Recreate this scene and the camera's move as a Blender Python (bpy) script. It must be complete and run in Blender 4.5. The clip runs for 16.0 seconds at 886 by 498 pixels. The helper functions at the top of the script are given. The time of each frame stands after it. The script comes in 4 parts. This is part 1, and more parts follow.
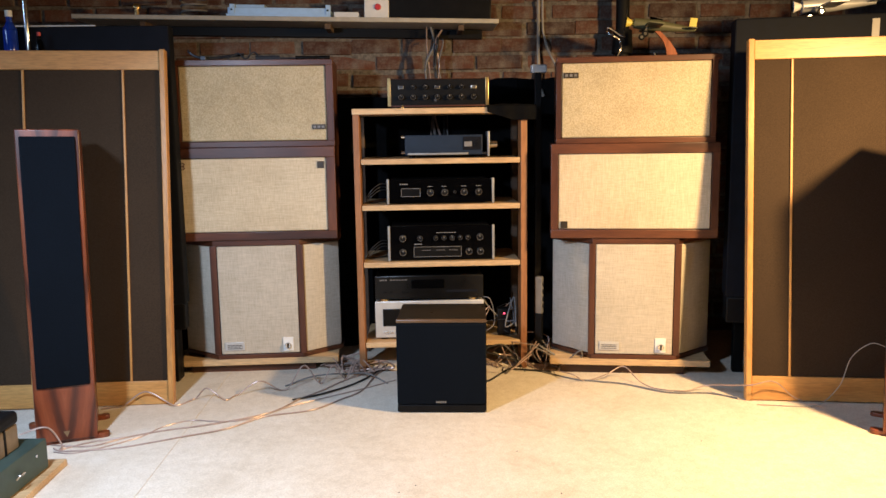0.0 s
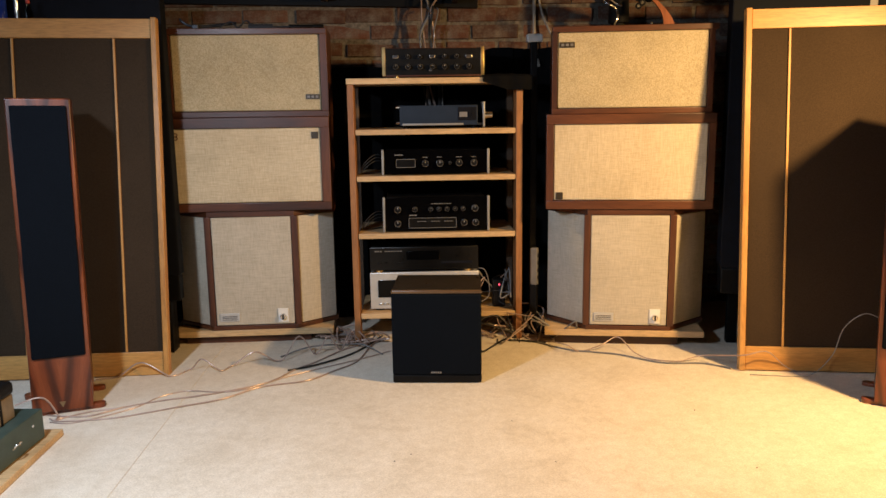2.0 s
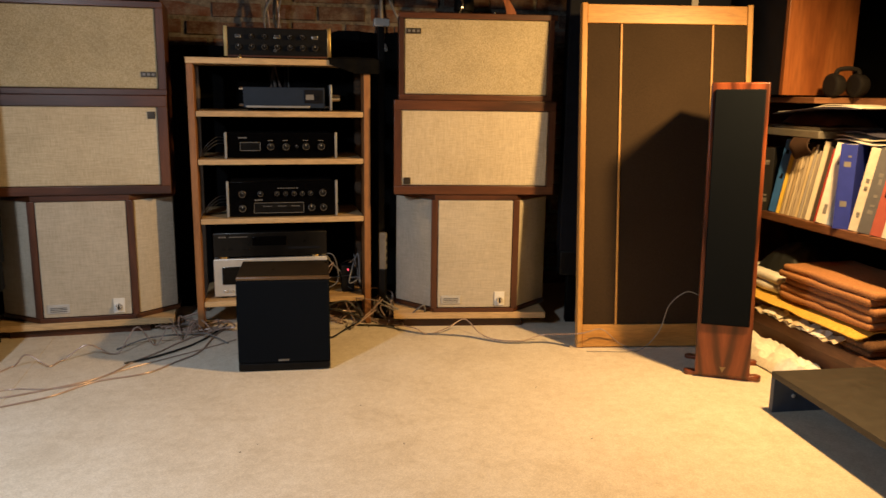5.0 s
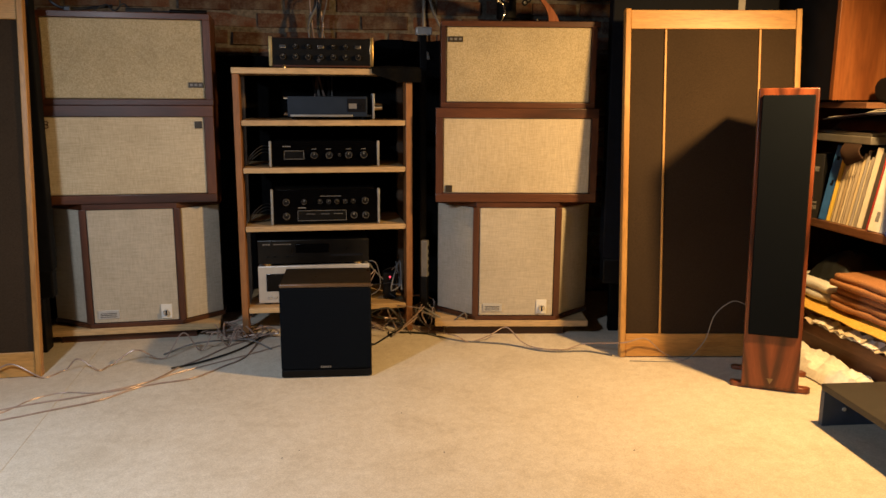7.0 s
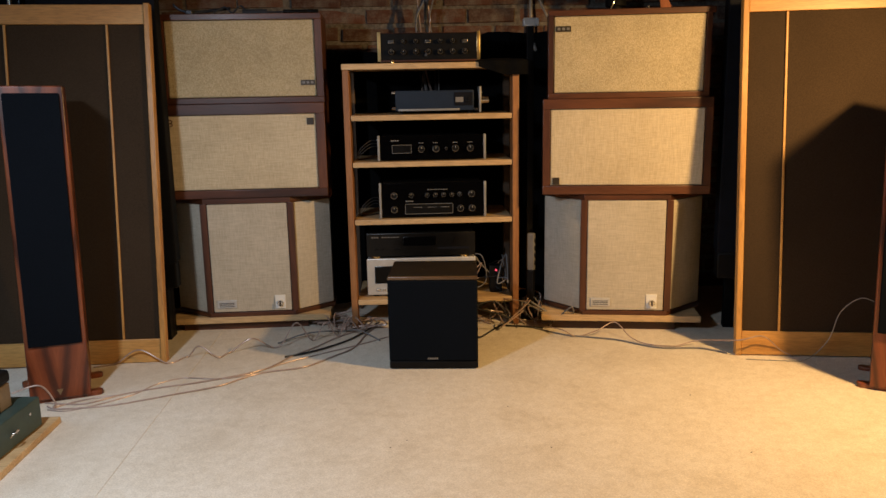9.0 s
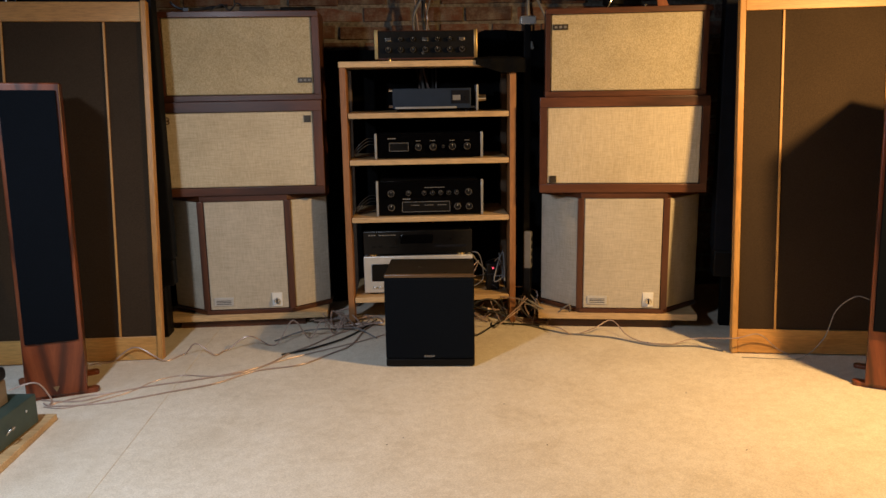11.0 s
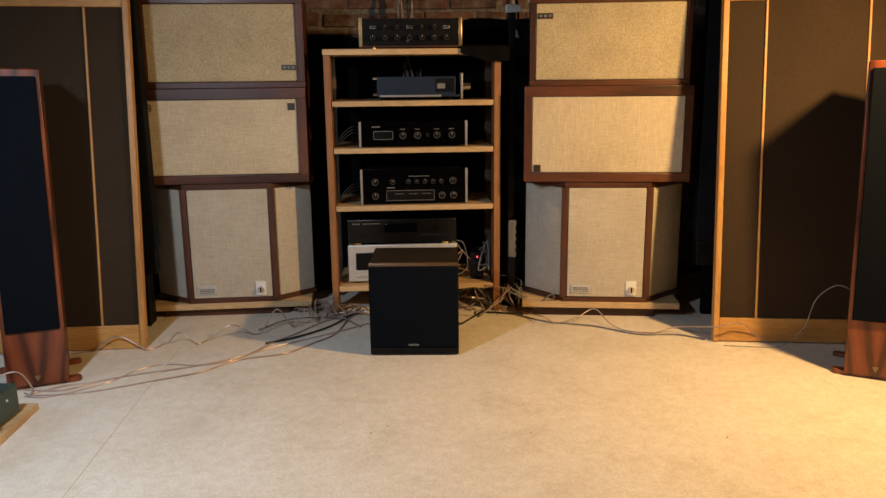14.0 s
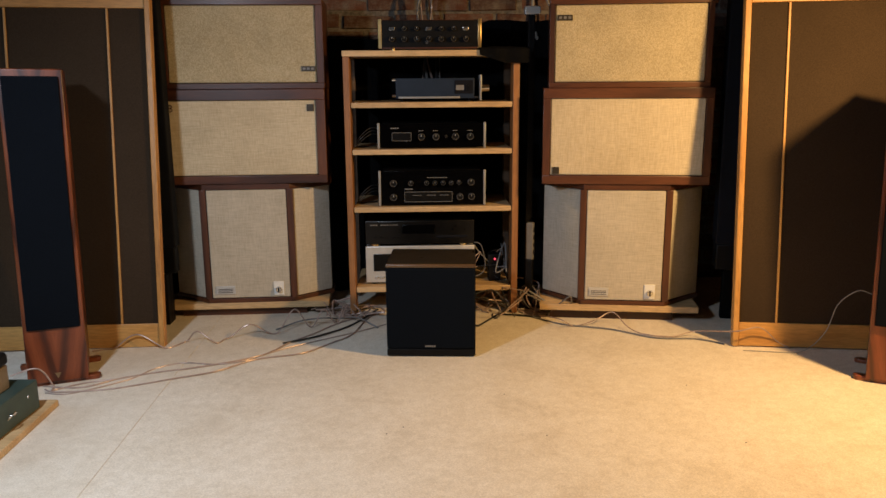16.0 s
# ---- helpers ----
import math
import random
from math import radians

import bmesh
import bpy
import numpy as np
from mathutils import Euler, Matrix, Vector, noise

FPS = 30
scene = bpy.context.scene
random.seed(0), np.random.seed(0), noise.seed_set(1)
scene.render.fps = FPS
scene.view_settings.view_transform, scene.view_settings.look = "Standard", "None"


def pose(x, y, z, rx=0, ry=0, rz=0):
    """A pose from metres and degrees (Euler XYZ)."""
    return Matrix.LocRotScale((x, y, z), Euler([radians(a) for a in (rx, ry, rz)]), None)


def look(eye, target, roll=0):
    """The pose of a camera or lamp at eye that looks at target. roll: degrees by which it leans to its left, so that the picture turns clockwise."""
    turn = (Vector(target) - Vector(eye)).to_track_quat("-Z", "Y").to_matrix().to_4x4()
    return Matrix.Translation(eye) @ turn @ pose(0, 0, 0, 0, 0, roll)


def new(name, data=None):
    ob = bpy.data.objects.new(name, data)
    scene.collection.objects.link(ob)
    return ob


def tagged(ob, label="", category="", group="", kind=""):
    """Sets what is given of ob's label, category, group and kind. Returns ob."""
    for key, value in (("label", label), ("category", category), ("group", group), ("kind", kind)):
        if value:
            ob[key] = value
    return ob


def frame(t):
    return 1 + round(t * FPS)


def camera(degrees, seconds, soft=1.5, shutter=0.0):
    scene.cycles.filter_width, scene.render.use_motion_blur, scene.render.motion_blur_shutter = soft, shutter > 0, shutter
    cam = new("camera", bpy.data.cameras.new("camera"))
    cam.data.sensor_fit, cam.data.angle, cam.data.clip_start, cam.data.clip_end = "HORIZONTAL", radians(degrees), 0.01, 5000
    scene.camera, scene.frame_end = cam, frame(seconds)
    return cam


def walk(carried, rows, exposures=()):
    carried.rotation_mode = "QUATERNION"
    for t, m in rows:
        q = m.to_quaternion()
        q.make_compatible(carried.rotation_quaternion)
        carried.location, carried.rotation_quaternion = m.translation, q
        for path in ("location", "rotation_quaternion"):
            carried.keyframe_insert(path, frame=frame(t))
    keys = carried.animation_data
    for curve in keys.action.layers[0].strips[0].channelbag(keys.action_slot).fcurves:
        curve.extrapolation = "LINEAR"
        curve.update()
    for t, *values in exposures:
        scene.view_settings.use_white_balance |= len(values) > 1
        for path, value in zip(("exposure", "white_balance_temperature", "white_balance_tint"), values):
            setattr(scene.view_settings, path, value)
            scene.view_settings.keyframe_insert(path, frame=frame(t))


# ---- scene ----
cam = camera(58.53, 16.0, soft=1.5, shutter=0.5)
PATH = [
    (0, pose(0, 0, 0.926, 81.683, 0.822, -2.016)),
    (0.5, pose(0.001, 0.002, 0.923, 81.141, 0.693, -2.179)),
    (1, pose(-0, 0.005, 0.919, 80.473, 0.623, -2.381)),
    (1.5, pose(-0.002, 0.002, 0.92, 79.791, 0.659, -2.378)),
    (2, pose(-0.002, 0.004, 0.918, 79.726, 0.758, -2.409)),
    (2.5, pose(-0.003, -0.001, 0.915, 80.098, 0.831, -2.657)),
    (3, pose(-0.003, 0.001, 0.917, 79.825, 0.79, -2.75)),
    (3.5, pose(0, 0.003, 0.916, 79.176, 0.7, -2.767)),
    (4, pose(0.003, -0.002, 0.923, 78.508, 0.272, -5.595)),
    (4.5, pose(0.003, -0.003, 0.924, 78.168, -0.452, -10.346)),
    (4.7, pose(0.009, 0.001, 0.918, 78.399, -0.624, -11.527)),
    (5.2, pose(0.011, 0.002, 0.919, 78.7, -0.85, -13.4)),
    (5.9, pose(0.013, 0.002, 0.92, 79.1, -0.7, -12.2)),
    (6.8, pose(0.015, 0.002, 0.921, 79.15, -0.385, -10.192)),
    (7, pose(0.018, 0.002, 0.925, 79.03, -0.332, -9.889)),
    (7.5, pose(0.014, 0, 0.925, 78.876, -0.182, -8.621)),
    (8, pose(0.013, 0, 0.925, 78.91, 0.167, -6.706)),
    (8.5, pose(0.013, 0.003, 0.923, 78.829, 0.569, -4.38)),
    (9, pose(0.012, 0.008, 0.924, 78.573, 1.009, -2.442)),
    (11.5, pose(0.017, 0.004, 0.922, 78.4, 0.808, -2.674)),
    (12, pose(0.013, 0.003, 0.922, 78.301, 0.658, -3.369)),
    (12.5, pose(0.021, 0.004, 0.92, 78.248, 0.619, -3.526)),
    (13, pose(0.019, 0.004, 0.921, 78.031, 0.495, -3.863)),
    (13.5, pose(0.019, 0.005, 0.923, 77.772, 0.52, -3.864)),
    (14, pose(0.015, 0.005, 0.923, 77.623, 0.576, -3.68)),
    (14.5, pose(0.017, 0.006, 0.922, 77.55, 0.558, -3.4)),
    (15, pose(0.02, 0.005, 0.923, 77.513, 0.41, -2.936)),
    (15.5, pose(0.02, 0.005, 0.922, 77.671, 0.389, -2.465)),
    (16, pose(0.019, 0.006, 0.919, 77.821, 0.405, -2.267)),
]
EXPOSURES = [(0.0, 0.3, 5180, 10), (0.5, 0.3, 5480, 10), (1.5, 0.02, 5800, 10), (2.0, -0.16, 5760, 10), (2.5, 0.17, 5420, 10), (3.0, 0.17, 5420, 10), (3.5, -0.12, 5740, 10), (4.0, -0.32, 5780, 10), (4.5, -0.56, 6120, 10), (7.0, -0.62, 6000, 10), (9.0, -0.63, 5870, 10), (16.0, -0.58, 5850, 10)]
walk(cam, PATH, EXPOSURES)

# ---- light: two reflector lamps on stands beside the camera, warm and cool, and a small basement window in the west wall ----
world = bpy.data.worlds.new("dusk")
scene.world = world
world.use_nodes = True
world.node_tree.nodes["Background"].inputs[0].default_value = (0.35, 0.5, 0.9, 1)
world.node_tree.nodes["Background"].inputs[1].default_value = 0.05


def shaded_lamp(name, place, target, watts, colour, cone, blend):
    data = bpy.data.lights.new(name, "SPOT")
    data.energy, data.color, data.shadow_soft_size = watts, colour, 0.045
    data.spot_size, data.spot_blend = radians(cone), blend
    ob = new(name, data)
    ob.matrix_world = look(place, target)
    return ob


shaded_lamp("warm_lamp", (1.6, 1.73, 1.35), (0.9, 2.3, 0.1), 245, (1.0, 0.57, 0.19), 172, 1.0)
shaded_lamp("cool_lamp", (-0.93, 1.2, 1.29), (-0.45, 2.2, 0.0), 94, (0.87, 0.92, 0.97), 138, 1.0)
data = bpy.data.lights.new("window_light", "AREA")
data.shape, data.size, data.size_y, data.energy, data.color = "RECTANGLE", 1.0, 0.6, 9, (0.62, 0.80, 1.0)
data.spread = radians(100)
window_light = new("window_light", data)
window_light.matrix_world = look((-2.9, 1.3, 1.95), (-0.6, 1.8, 0.0))


# ---- materials ----
def base_mat(name, rough=0.6, metal=0.0, spec=0.5):
    mat = bpy.data.materials.new(name)
    mat.use_nodes = True
    n, l = mat.node_tree.nodes, mat.node_tree.links
    b = n["Principled BSDF"]
    b.inputs["Roughness"].default_value = rough
    b.inputs["Metallic"].default_value = metal
    b.inputs["Specular IOR Level"].default_value = spec
    return mat, n, l, b


def coords(n, l, scale, turn=(0, 0, 0), shift=37.0):
    tc, mp, info = n.new("ShaderNodeTexCoord"), n.new("ShaderNodeMapping"), n.new("ShaderNodeObjectInfo")
    mp.inputs["Scale"].default_value = scale
    mp.inputs["Rotation"].default_value = turn
    l.new(tc.outputs["Object"], mp.inputs["Vector"])
    mul = n.new("ShaderNodeMath")
    mul.operation = "MULTIPLY"
    mul.inputs[1].default_value = shift
    l.new(info.outputs["Random"], mul.inputs[0])
    l.new(mul.outputs[0], mp.inputs["Location"])
    return mp.outputs["Vector"]


def noise_node(n, l, vec, scale, detail=4.0, rough=0.55, twist=0.0):
    t = n.new("ShaderNodeTexNoise")
    t.inputs["Scale"].default_value, t.inputs["Detail"].default_value = scale, detail
    t.inputs["Roughness"].default_value, t.inputs["Distortion"].default_value = rough, twist
    l.new(vec, t.inputs["Vector"])
    return t.outputs["Fac"]


def ramp(n, l, fac, stops):
    r = n.new("ShaderNodeValToRGB")
    while len(r.color_ramp.elements) < len(stops):
        r.color_ramp.elements.new(0.5)
    for e, (p, c) in zip(r.color_ramp.elements, stops):
        e.position, e.color = p, (*c, 1)
    l.new(fac, r.inputs["Fac"])
    return r.outputs["Color"]


def mix(n, l, a, b, fac, kind="MIX"):
    x = n.new("ShaderNodeMix")
    x.data_type, x.blend_type = "RGBA", kind
    if isinstance(fac, float):
        x.inputs[0].default_value = fac
    else:
        l.new(fac, x.inputs[0])
    l.new(a, x.inputs[6])
    l.new(b, x.inputs[7])
    return x.outputs[2]


def bump(n, l, b, height, strength, distance=0.002):
    k = n.new("ShaderNodeBump")
    k.inputs["Strength"].default_value, k.inputs["Distance"].default_value = strength, distance
    l.new(height, k.inputs["Height"])
    l.new(k.outputs[0], b.inputs["Normal"])


def wood(name, dark, mid, light, along="z", rough=0.45, fine=60.0, coat=0.0):
    mat, n, l, b = base_mat(name, rough)
    s = {"x": (0.12, 1, 1), "y": (1, 0.12, 1), "z": (1, 1, 0.12)}[along]
    v = coords(n, l, s)
    broad = noise_node(n, l, v, 9.0, 3.0, 0.5, 1.2)
    thin = noise_node(n, l, v, fine * 3, 3.0, 0.6)
    c = ramp(n, l, broad, [(0.3, dark), (0.5, mid), (0.68, light)])
    g = ramp(n, l, thin, [(0.35, (0.55, 0.55, 0.55)), (0.6, (1, 1, 1))])
    l.new(mix(n, l, c, g, 0.55, "MULTIPLY"), b.inputs["Base Color"])
    b.inputs["Coat Weight"].default_value = coat
    b.inputs["Coat Roughness"].default_value = 0.2
    bump(n, l, b, thin, 0.15, 0.001)
    return mat


def rosewood():
    """Book-matched veneer: dark streaks that close in to a V about the middle line."""
    mat, n, l, b = base_mat("rosewood", 0.34)
    tc, sep, com = n.new("ShaderNodeTexCoord"), n.new("ShaderNodeSeparateXYZ"), n.new("ShaderNodeCombineXYZ")
    l.new(tc.outputs["Object"], sep.inputs[0])
    ab, lean, low = n.new("ShaderNodeMath"), n.new("ShaderNodeMath"), n.new("ShaderNodeMath")
    ab.operation, lean.operation, low.operation = "ABSOLUTE", "MULTIPLY_ADD", "MULTIPLY"
    l.new(sep.outputs["X"], ab.inputs[0])
    l.new(sep.outputs["Z"], lean.inputs[0])
    lean.inputs[1].default_value = -0.16
    l.new(ab.outputs[0], lean.inputs[2])
    l.new(sep.outputs["Z"], low.inputs[0])
    low.inputs[1].default_value = 0.12
    l.new(lean.outputs[0], com.inputs["X"])
    l.new(sep.outputs["Y"], com.inputs["Y"])
    l.new(low.outputs[0], com.inputs["Z"])
    v = com.outputs[0]
    w = n.new("ShaderNodeTexWave")
    w.wave_type, w.bands_direction = "BANDS", "X"
    w.inputs["Scale"].default_value, w.inputs["Distortion"].default_value = 5.0, 5.0
    w.inputs["Detail"].default_value, w.inputs["Detail Scale"].default_value = 3.0, 2.2
    l.new(v, w.inputs["Vector"])
    thin = noise_node(n, l, v, 170.0, 3.0, 0.6)
    c = ramp(n, l, w.outputs["Fac"], [(0.0, (0.062, 0.017, 0.008)), (0.10, (0.085, 0.022, 0.009)), (0.28, (0.15, 0.037, 0.013)), (0.7, (0.185, 0.047, 0.016)), (1.0, (0.22, 0.060, 0.021))])
    g = ramp(n, l, thin, [(0.35, (0.6, 0.6, 0.6)), (0.6, (1, 1, 1))])
    l.new(mix(n, l, c, g, 0.5, "MULTIPLY"), b.inputs["Base Color"])
    b.inputs["Coat Weight"].default_value, b.inputs["Coat Roughness"].default_value = 0.1, 0.22
    return mat


def linen(name, dark, light, coarse=1.0):
    mat, n, l, b = base_mat(name, 0.9, 0, 0.2)
    across = noise_node(n, l, coords(n, l, (12, 12, 160)), 2.2 * coarse, 3.0)
    down = noise_node(n, l, coords(n, l, (160, 160, 12)), 2.2 * coarse, 3.0)
    cloud = noise_node(n, l, coords(n, l, (1, 1, 1)), 7.0, 3.0)
    add = n.new("ShaderNodeMath")
    add.operation = "ADD"
    l.new(across, add.inputs[0]), l.new(down, add.inputs[1])
    half = n.new("ShaderNodeMath")
    half.operation = "MULTIPLY"
    half.inputs[1].default_value = 0.5
    l.new(add.outputs[0], half.inputs[0])
    c = ramp(n, l, half.outputs[0], [(0.36, dark), (0.62, light)])
    g = ramp(n, l, cloud, [(0.3, (0.86, 0.85, 0.83)), (0.6, (1, 1, 1))])
    l.new(mix(n, l, c, g, 0.7, "MULTIPLY"), b.inputs["Base Color"])
    bump(n, l, b, half.outputs[0], 0.35, 0.0015)
    return mat


def speckle(name, dark, light, scale=90.0, rough=0.9, strength=0.5, clouds=3.0, depth=0.75, distance=0.003, spec=0.2, shift=37.0):
    mat, n, l, b = base_mat(name, rough, 0, spec)
    v = coords(n, l, (1, 1, 1), (0, 0, 0), shift)
    grain = noise_node(n, l, v, scale, 4.0, 0.6)
    cloud = noise_node(n, l, v, clouds, 5.0, 0.6)
    c = ramp(n, l, grain, [(0.35, dark), (0.65, light)])
    g = ramp(n, l, cloud, [(0.32, (depth, depth, depth)), (0.62, (1, 1, 1))])
    l.new(mix(n, l, c, g, 1.0, "MULTIPLY"), b.inputs["Base Color"])
    bump(n, l, b, grain, strength, distance)
    return mat


def carpet_mat():
    mat, n, l, b = base_mat("carpet", 0.98, 0, 0.1)
    tc, mp = n.new("ShaderNodeTexCoord"), n.new("ShaderNodeMapping")
    mp.inputs["Location"].default_value = (3.31, 1.73, 0.377)
    l.new(tc.outputs["Object"], mp.inputs["Vector"])
    v = mp.outputs["Vector"]
    grain = noise_node(n, l, v, 230.0, 4.0, 0.65)
    tuft = noise_node(n, l, v, 34.0, 6.0, 0.72)
    stain = noise_node(n, l, v, 4.5, 9.0, 0.74, 0.4)
    c = ramp(n, l, grain, [(0.3, (0.61, 0.55, 0.455)), (0.7, (0.82, 0.75, 0.635))])
    c = mix(n, l, c, ramp(n, l, tuft, [(0.35, (0.80, 0.77, 0.72)), (0.6, (1, 1, 1))]), 0.5, "MULTIPLY")
    c = mix(n, l, c, ramp(n, l, stain, [(0.34, (0.70, 0.64, 0.55)), (0.46, (0.90, 0.87, 0.82)), (0.6, (1, 1, 1))]), 0.42, "MULTIPLY")
    l.new(c, b.inputs["Base Color"])
    bump(n, l, b, grain, 0.45, 0.003)
    return mat


def plain(name, colour, rough=0.5, metal=0.0, wear=0.15, spec=0.5):
    mat, n, l, b = base_mat(name, rough, metal, spec)
    v = coords(n, l, (1, 1, 1))
    cloud = noise_node(n, l, v, 25.0, 5.0, 0.65)
    lo = tuple(x * (1 - wear) for x in colour)
    hi = tuple(min(1, x * (1 + wear)) for x in colour)
    l.new(ramp(n, l, cloud, [(0.3, lo), (0.7, hi)]), b.inputs["Base Color"])
    r = n.new("ShaderNodeMapRange")
    r.inputs["To Min"].default_value, r.inputs["To Max"].default_value = max(0, rough - 0.08), min(1, rough + 0.08)
    l.new(cloud, r.inputs["Value"])
    l.new(r.outputs[0], b.inputs["Roughness"])
    return mat


def brick_mat(name, colours, grey):
    mat, n, l, b = base_mat(name, 0.9, 0, 0.2)
    info = n.new("ShaderNodeObjectInfo")
    geo = n.new("ShaderNodeNewGeometry")
    add = n.new("ShaderNodeMath")
    add.operation = "ADD"
    l.new(info.outputs["Random"], add.inputs[0]), l.new(geo.outputs["Random Per Island"], add.inputs[1])
    fr = n.new("ShaderNodeMath")
    fr.operation = "FRACT"
    l.new(add.outputs[0], fr.inputs[0])
    c = ramp(n, l, fr.outputs[0], colours)
    tc = n.new("ShaderNodeTexCoord")
    blot = noise_node(n, l, tc.outputs["Object"], 14.0, 6.0, 0.7)
    pits = noise_node(n, l, tc.outputs["Object"], 120.0, 4.0, 0.7)
    c = mix(n, l, c, ramp(n, l, blot, [(0.52, grey), (0.72, grey)]), ramp(n, l, blot, [(0.45, (0, 0, 0)), (0.68, (0.85, 0.85, 0.85))]))
    c = mix(n, l, c, ramp(n, l, pits, [(0.3, (0.5, 0.5, 0.5)), (0.6, (1, 1, 1))]), 0.7, "MULTIPLY")
    l.new(c, b.inputs["Base Color"])
    bump(n, l, b, pits, 0.6, 0.004)
    return mat


OAK = wood("oak", (0.40, 0.185, 0.042), (0.51, 0.26, 0.066), (0.59, 0.335, 0.10), "z")
OAK_X = wood("oak_across", (0.40, 0.185, 0.042), (0.51, 0.26, 0.066), (0.59, 0.335, 0.10), "x")
SHELF_WOOD = wood("shelf_pine", (0.48, 0.31, 0.145), (0.58, 0.40, 0.20), (0.66, 0.47, 0.25), "x", 0.5)
POST_WOOD = wood("post_pine", (0.22, 0.088, 0.026), (0.29, 0.125, 0.040), (0.35, 0.16, 0.055), "z", 0.5)
WALNUT = wood("walnut", (0.026, 0.008, 0.0035), (0.075, 0.0235, 0.009), (0.125, 0.043, 0.0165), "x", 0.42, 40, 0.05)
WALNUT_Z = wood("walnut_upright", (0.026, 0.008, 0.0035), (0.075, 0.0235, 0.009), (0.125, 0.043, 0.0165), "z", 0.42, 40, 0.05)
ROSEWOOD = rosewood()
CHERRY = wood("cherry", (0.17, 0.052, 0.013), (0.235, 0.078, 0.020), (0.29, 0.105, 0.030), "z", 0.4, 30)
SHELF_DARK = wood("stained_shelf", (0.10, 0.04, 0.02), (0.17, 0.075, 0.035), (0.24, 0.11, 0.05), "y", 0.5)
LINEN = linen("linen_grille", (0.47, 0.39, 0.26), (0.63, 0.545, 0.385))
LINEN_GREY = linen("grey_linen_grille", (0.42, 0.375, 0.295), (0.55, 0.50, 0.405))
MOTTLED = speckle("mottled_grille", (0.40, 0.33, 0.195), (0.58, 0.50, 0.335), 250, 0.9, 0.7, 8, 0.86)
SOCK = speckle("brown_grille_cloth", (0.030, 0.019, 0.0105), (0.050, 0.033, 0.019), 400, 0.95, 0.3, 3, 0.85, 0.001)
BLACK_CLOTH = speckle("black_grille_cloth", (0.0018, 0.0031, 0.0055), (0.0042, 0.0065, 0.0108), 500, 0.95, 0.3, 3, 0.85, 0.001, 0.1)
CARPET = carpet_mat()
NAVY = plain("navy_lacquer", (0.005, 0.006, 0.010), 0.75, 0, 0.3, 0.15)
BLACK = plain("black_plastic", (0.0045, 0.0045, 0.005), 0.5, 0, 0.3, 0.15)
SATIN = plain("black_enamel", (0.004, 0.0038, 0.0038), 0.3, 0, 0.3, 0.3)
GLASS_BLACK = plain("black_glass", (0.0016, 0.0016, 0.002), 0.12, 0, 0.2, 0.15)
CHROME = plain("chrome", (0.75, 0.73, 0.70), 0.22, 1, 0.1)
SILVER = plain("silver_paint", (0.55, 0.55, 0.54), 0.4, 0.35, 0.08)
BLUE_STEEL = plain("blue_grey_steel", (0.008, 0.0165, 0.036), 0.5, 0.0, 0.15, 0.3)
GOLD = plain("gilt", (0.80, 0.58, 0.25), 0.3, 1, 0.1)
WHITE = plain("white_paint", (0.75, 0.74, 0.70), 0.6, 0, 0.06)
WIRE = plain("clear_copper_wire", (0.40, 0.30, 0.25), 0.3, 0.25, 0.25)
WIRE_GREY = plain("grey_wire", (0.17, 0.165, 0.16), 0.5, 0, 0.2)
WIRE_BLACK = plain("black_wire", (0.015, 0.015, 0.015), 0.5, 0, 0.2)
MORTAR = speckle("mortar", (0.12, 0.102, 0.082), (0.235, 0.205, 0.165), 60, 0.95, 0.6, 4, 0.6, 0.004)
BRICK = brick_mat("brick", [(0.0, (0.085, 0.040, 0.026)), (0.3, (0.15, 0.066, 0.040)), (0.6, (0.115, 0.054, 0.034)), (0.85, (0.075, 0.045, 0.034)), (1.0, (0.17, 0.085, 0.055))], (0.20, 0.165, 0.13))
PLASTER = speckle("grey_plaster", (0.20, 0.19, 0.175), (0.29, 0.275, 0.25), 30, 0.95, 0.3, 2, 0.7)
JOIST = wood("dark_joist", (0.05, 0.03, 0.018), (0.09, 0.055, 0.03), (0.13, 0.085, 0.05), "x", 0.8)


# ---- mesh helpers ----
def box(x0, x1, y0, y1, z0, z1, bev=0.002, seg=2):
    bm = bmesh.new()
    bmesh.ops.create_cube(bm, size=1)
    for v in bm.verts:
        v.co = Vector(((x0 + x1) / 2 + v.co.x * (x1 - x0), (y0 + y1) / 2 + v.co.y * (y1 - y0), (z0 + z1) / 2 + v.co.z * (z1 - z0)))
    if bev:
        bmesh.ops.bevel(bm, geom=bm.edges[:], offset=bev, segments=seg, profile=0.5, affect="EDGES")
    bm.normal_update()
    for f in bm.faces:
        f.smooth = bev > 0 and max(abs(f.normal.x), abs(f.normal.y), abs(f.normal.z)) < 0.999
    return bm


def rounded(bm):
    for f in bm.faces:
        f.smooth = True
    return bm


def prism(outline, z0, z1, bev=0.0):
    """An upright prism over a plan outline of (x, y), anticlockwise."""
    bm = bmesh.new()
    low = [bm.verts.new((x, y, z0)) for x, y in outline]
    top = [bm.verts.new((x, y, z1)) for x, y in outline]
    bm.faces.new(list(reversed(low)))
    bm.faces.new(top)
    for i in range(len(outline)):
        j = (i + 1) % len(outline)
        bm.faces.new((low[i], low[j], top[j], top[i]))
    if bev:
        bmesh.ops.bevel(bm, geom=bm.edges[:], offset=bev, segments=2, profile=0.5, affect="EDGES")
    return bm


def turn(bm, m):
    bmesh.ops.transform(bm, matrix=m, verts=bm.verts)
    return bm


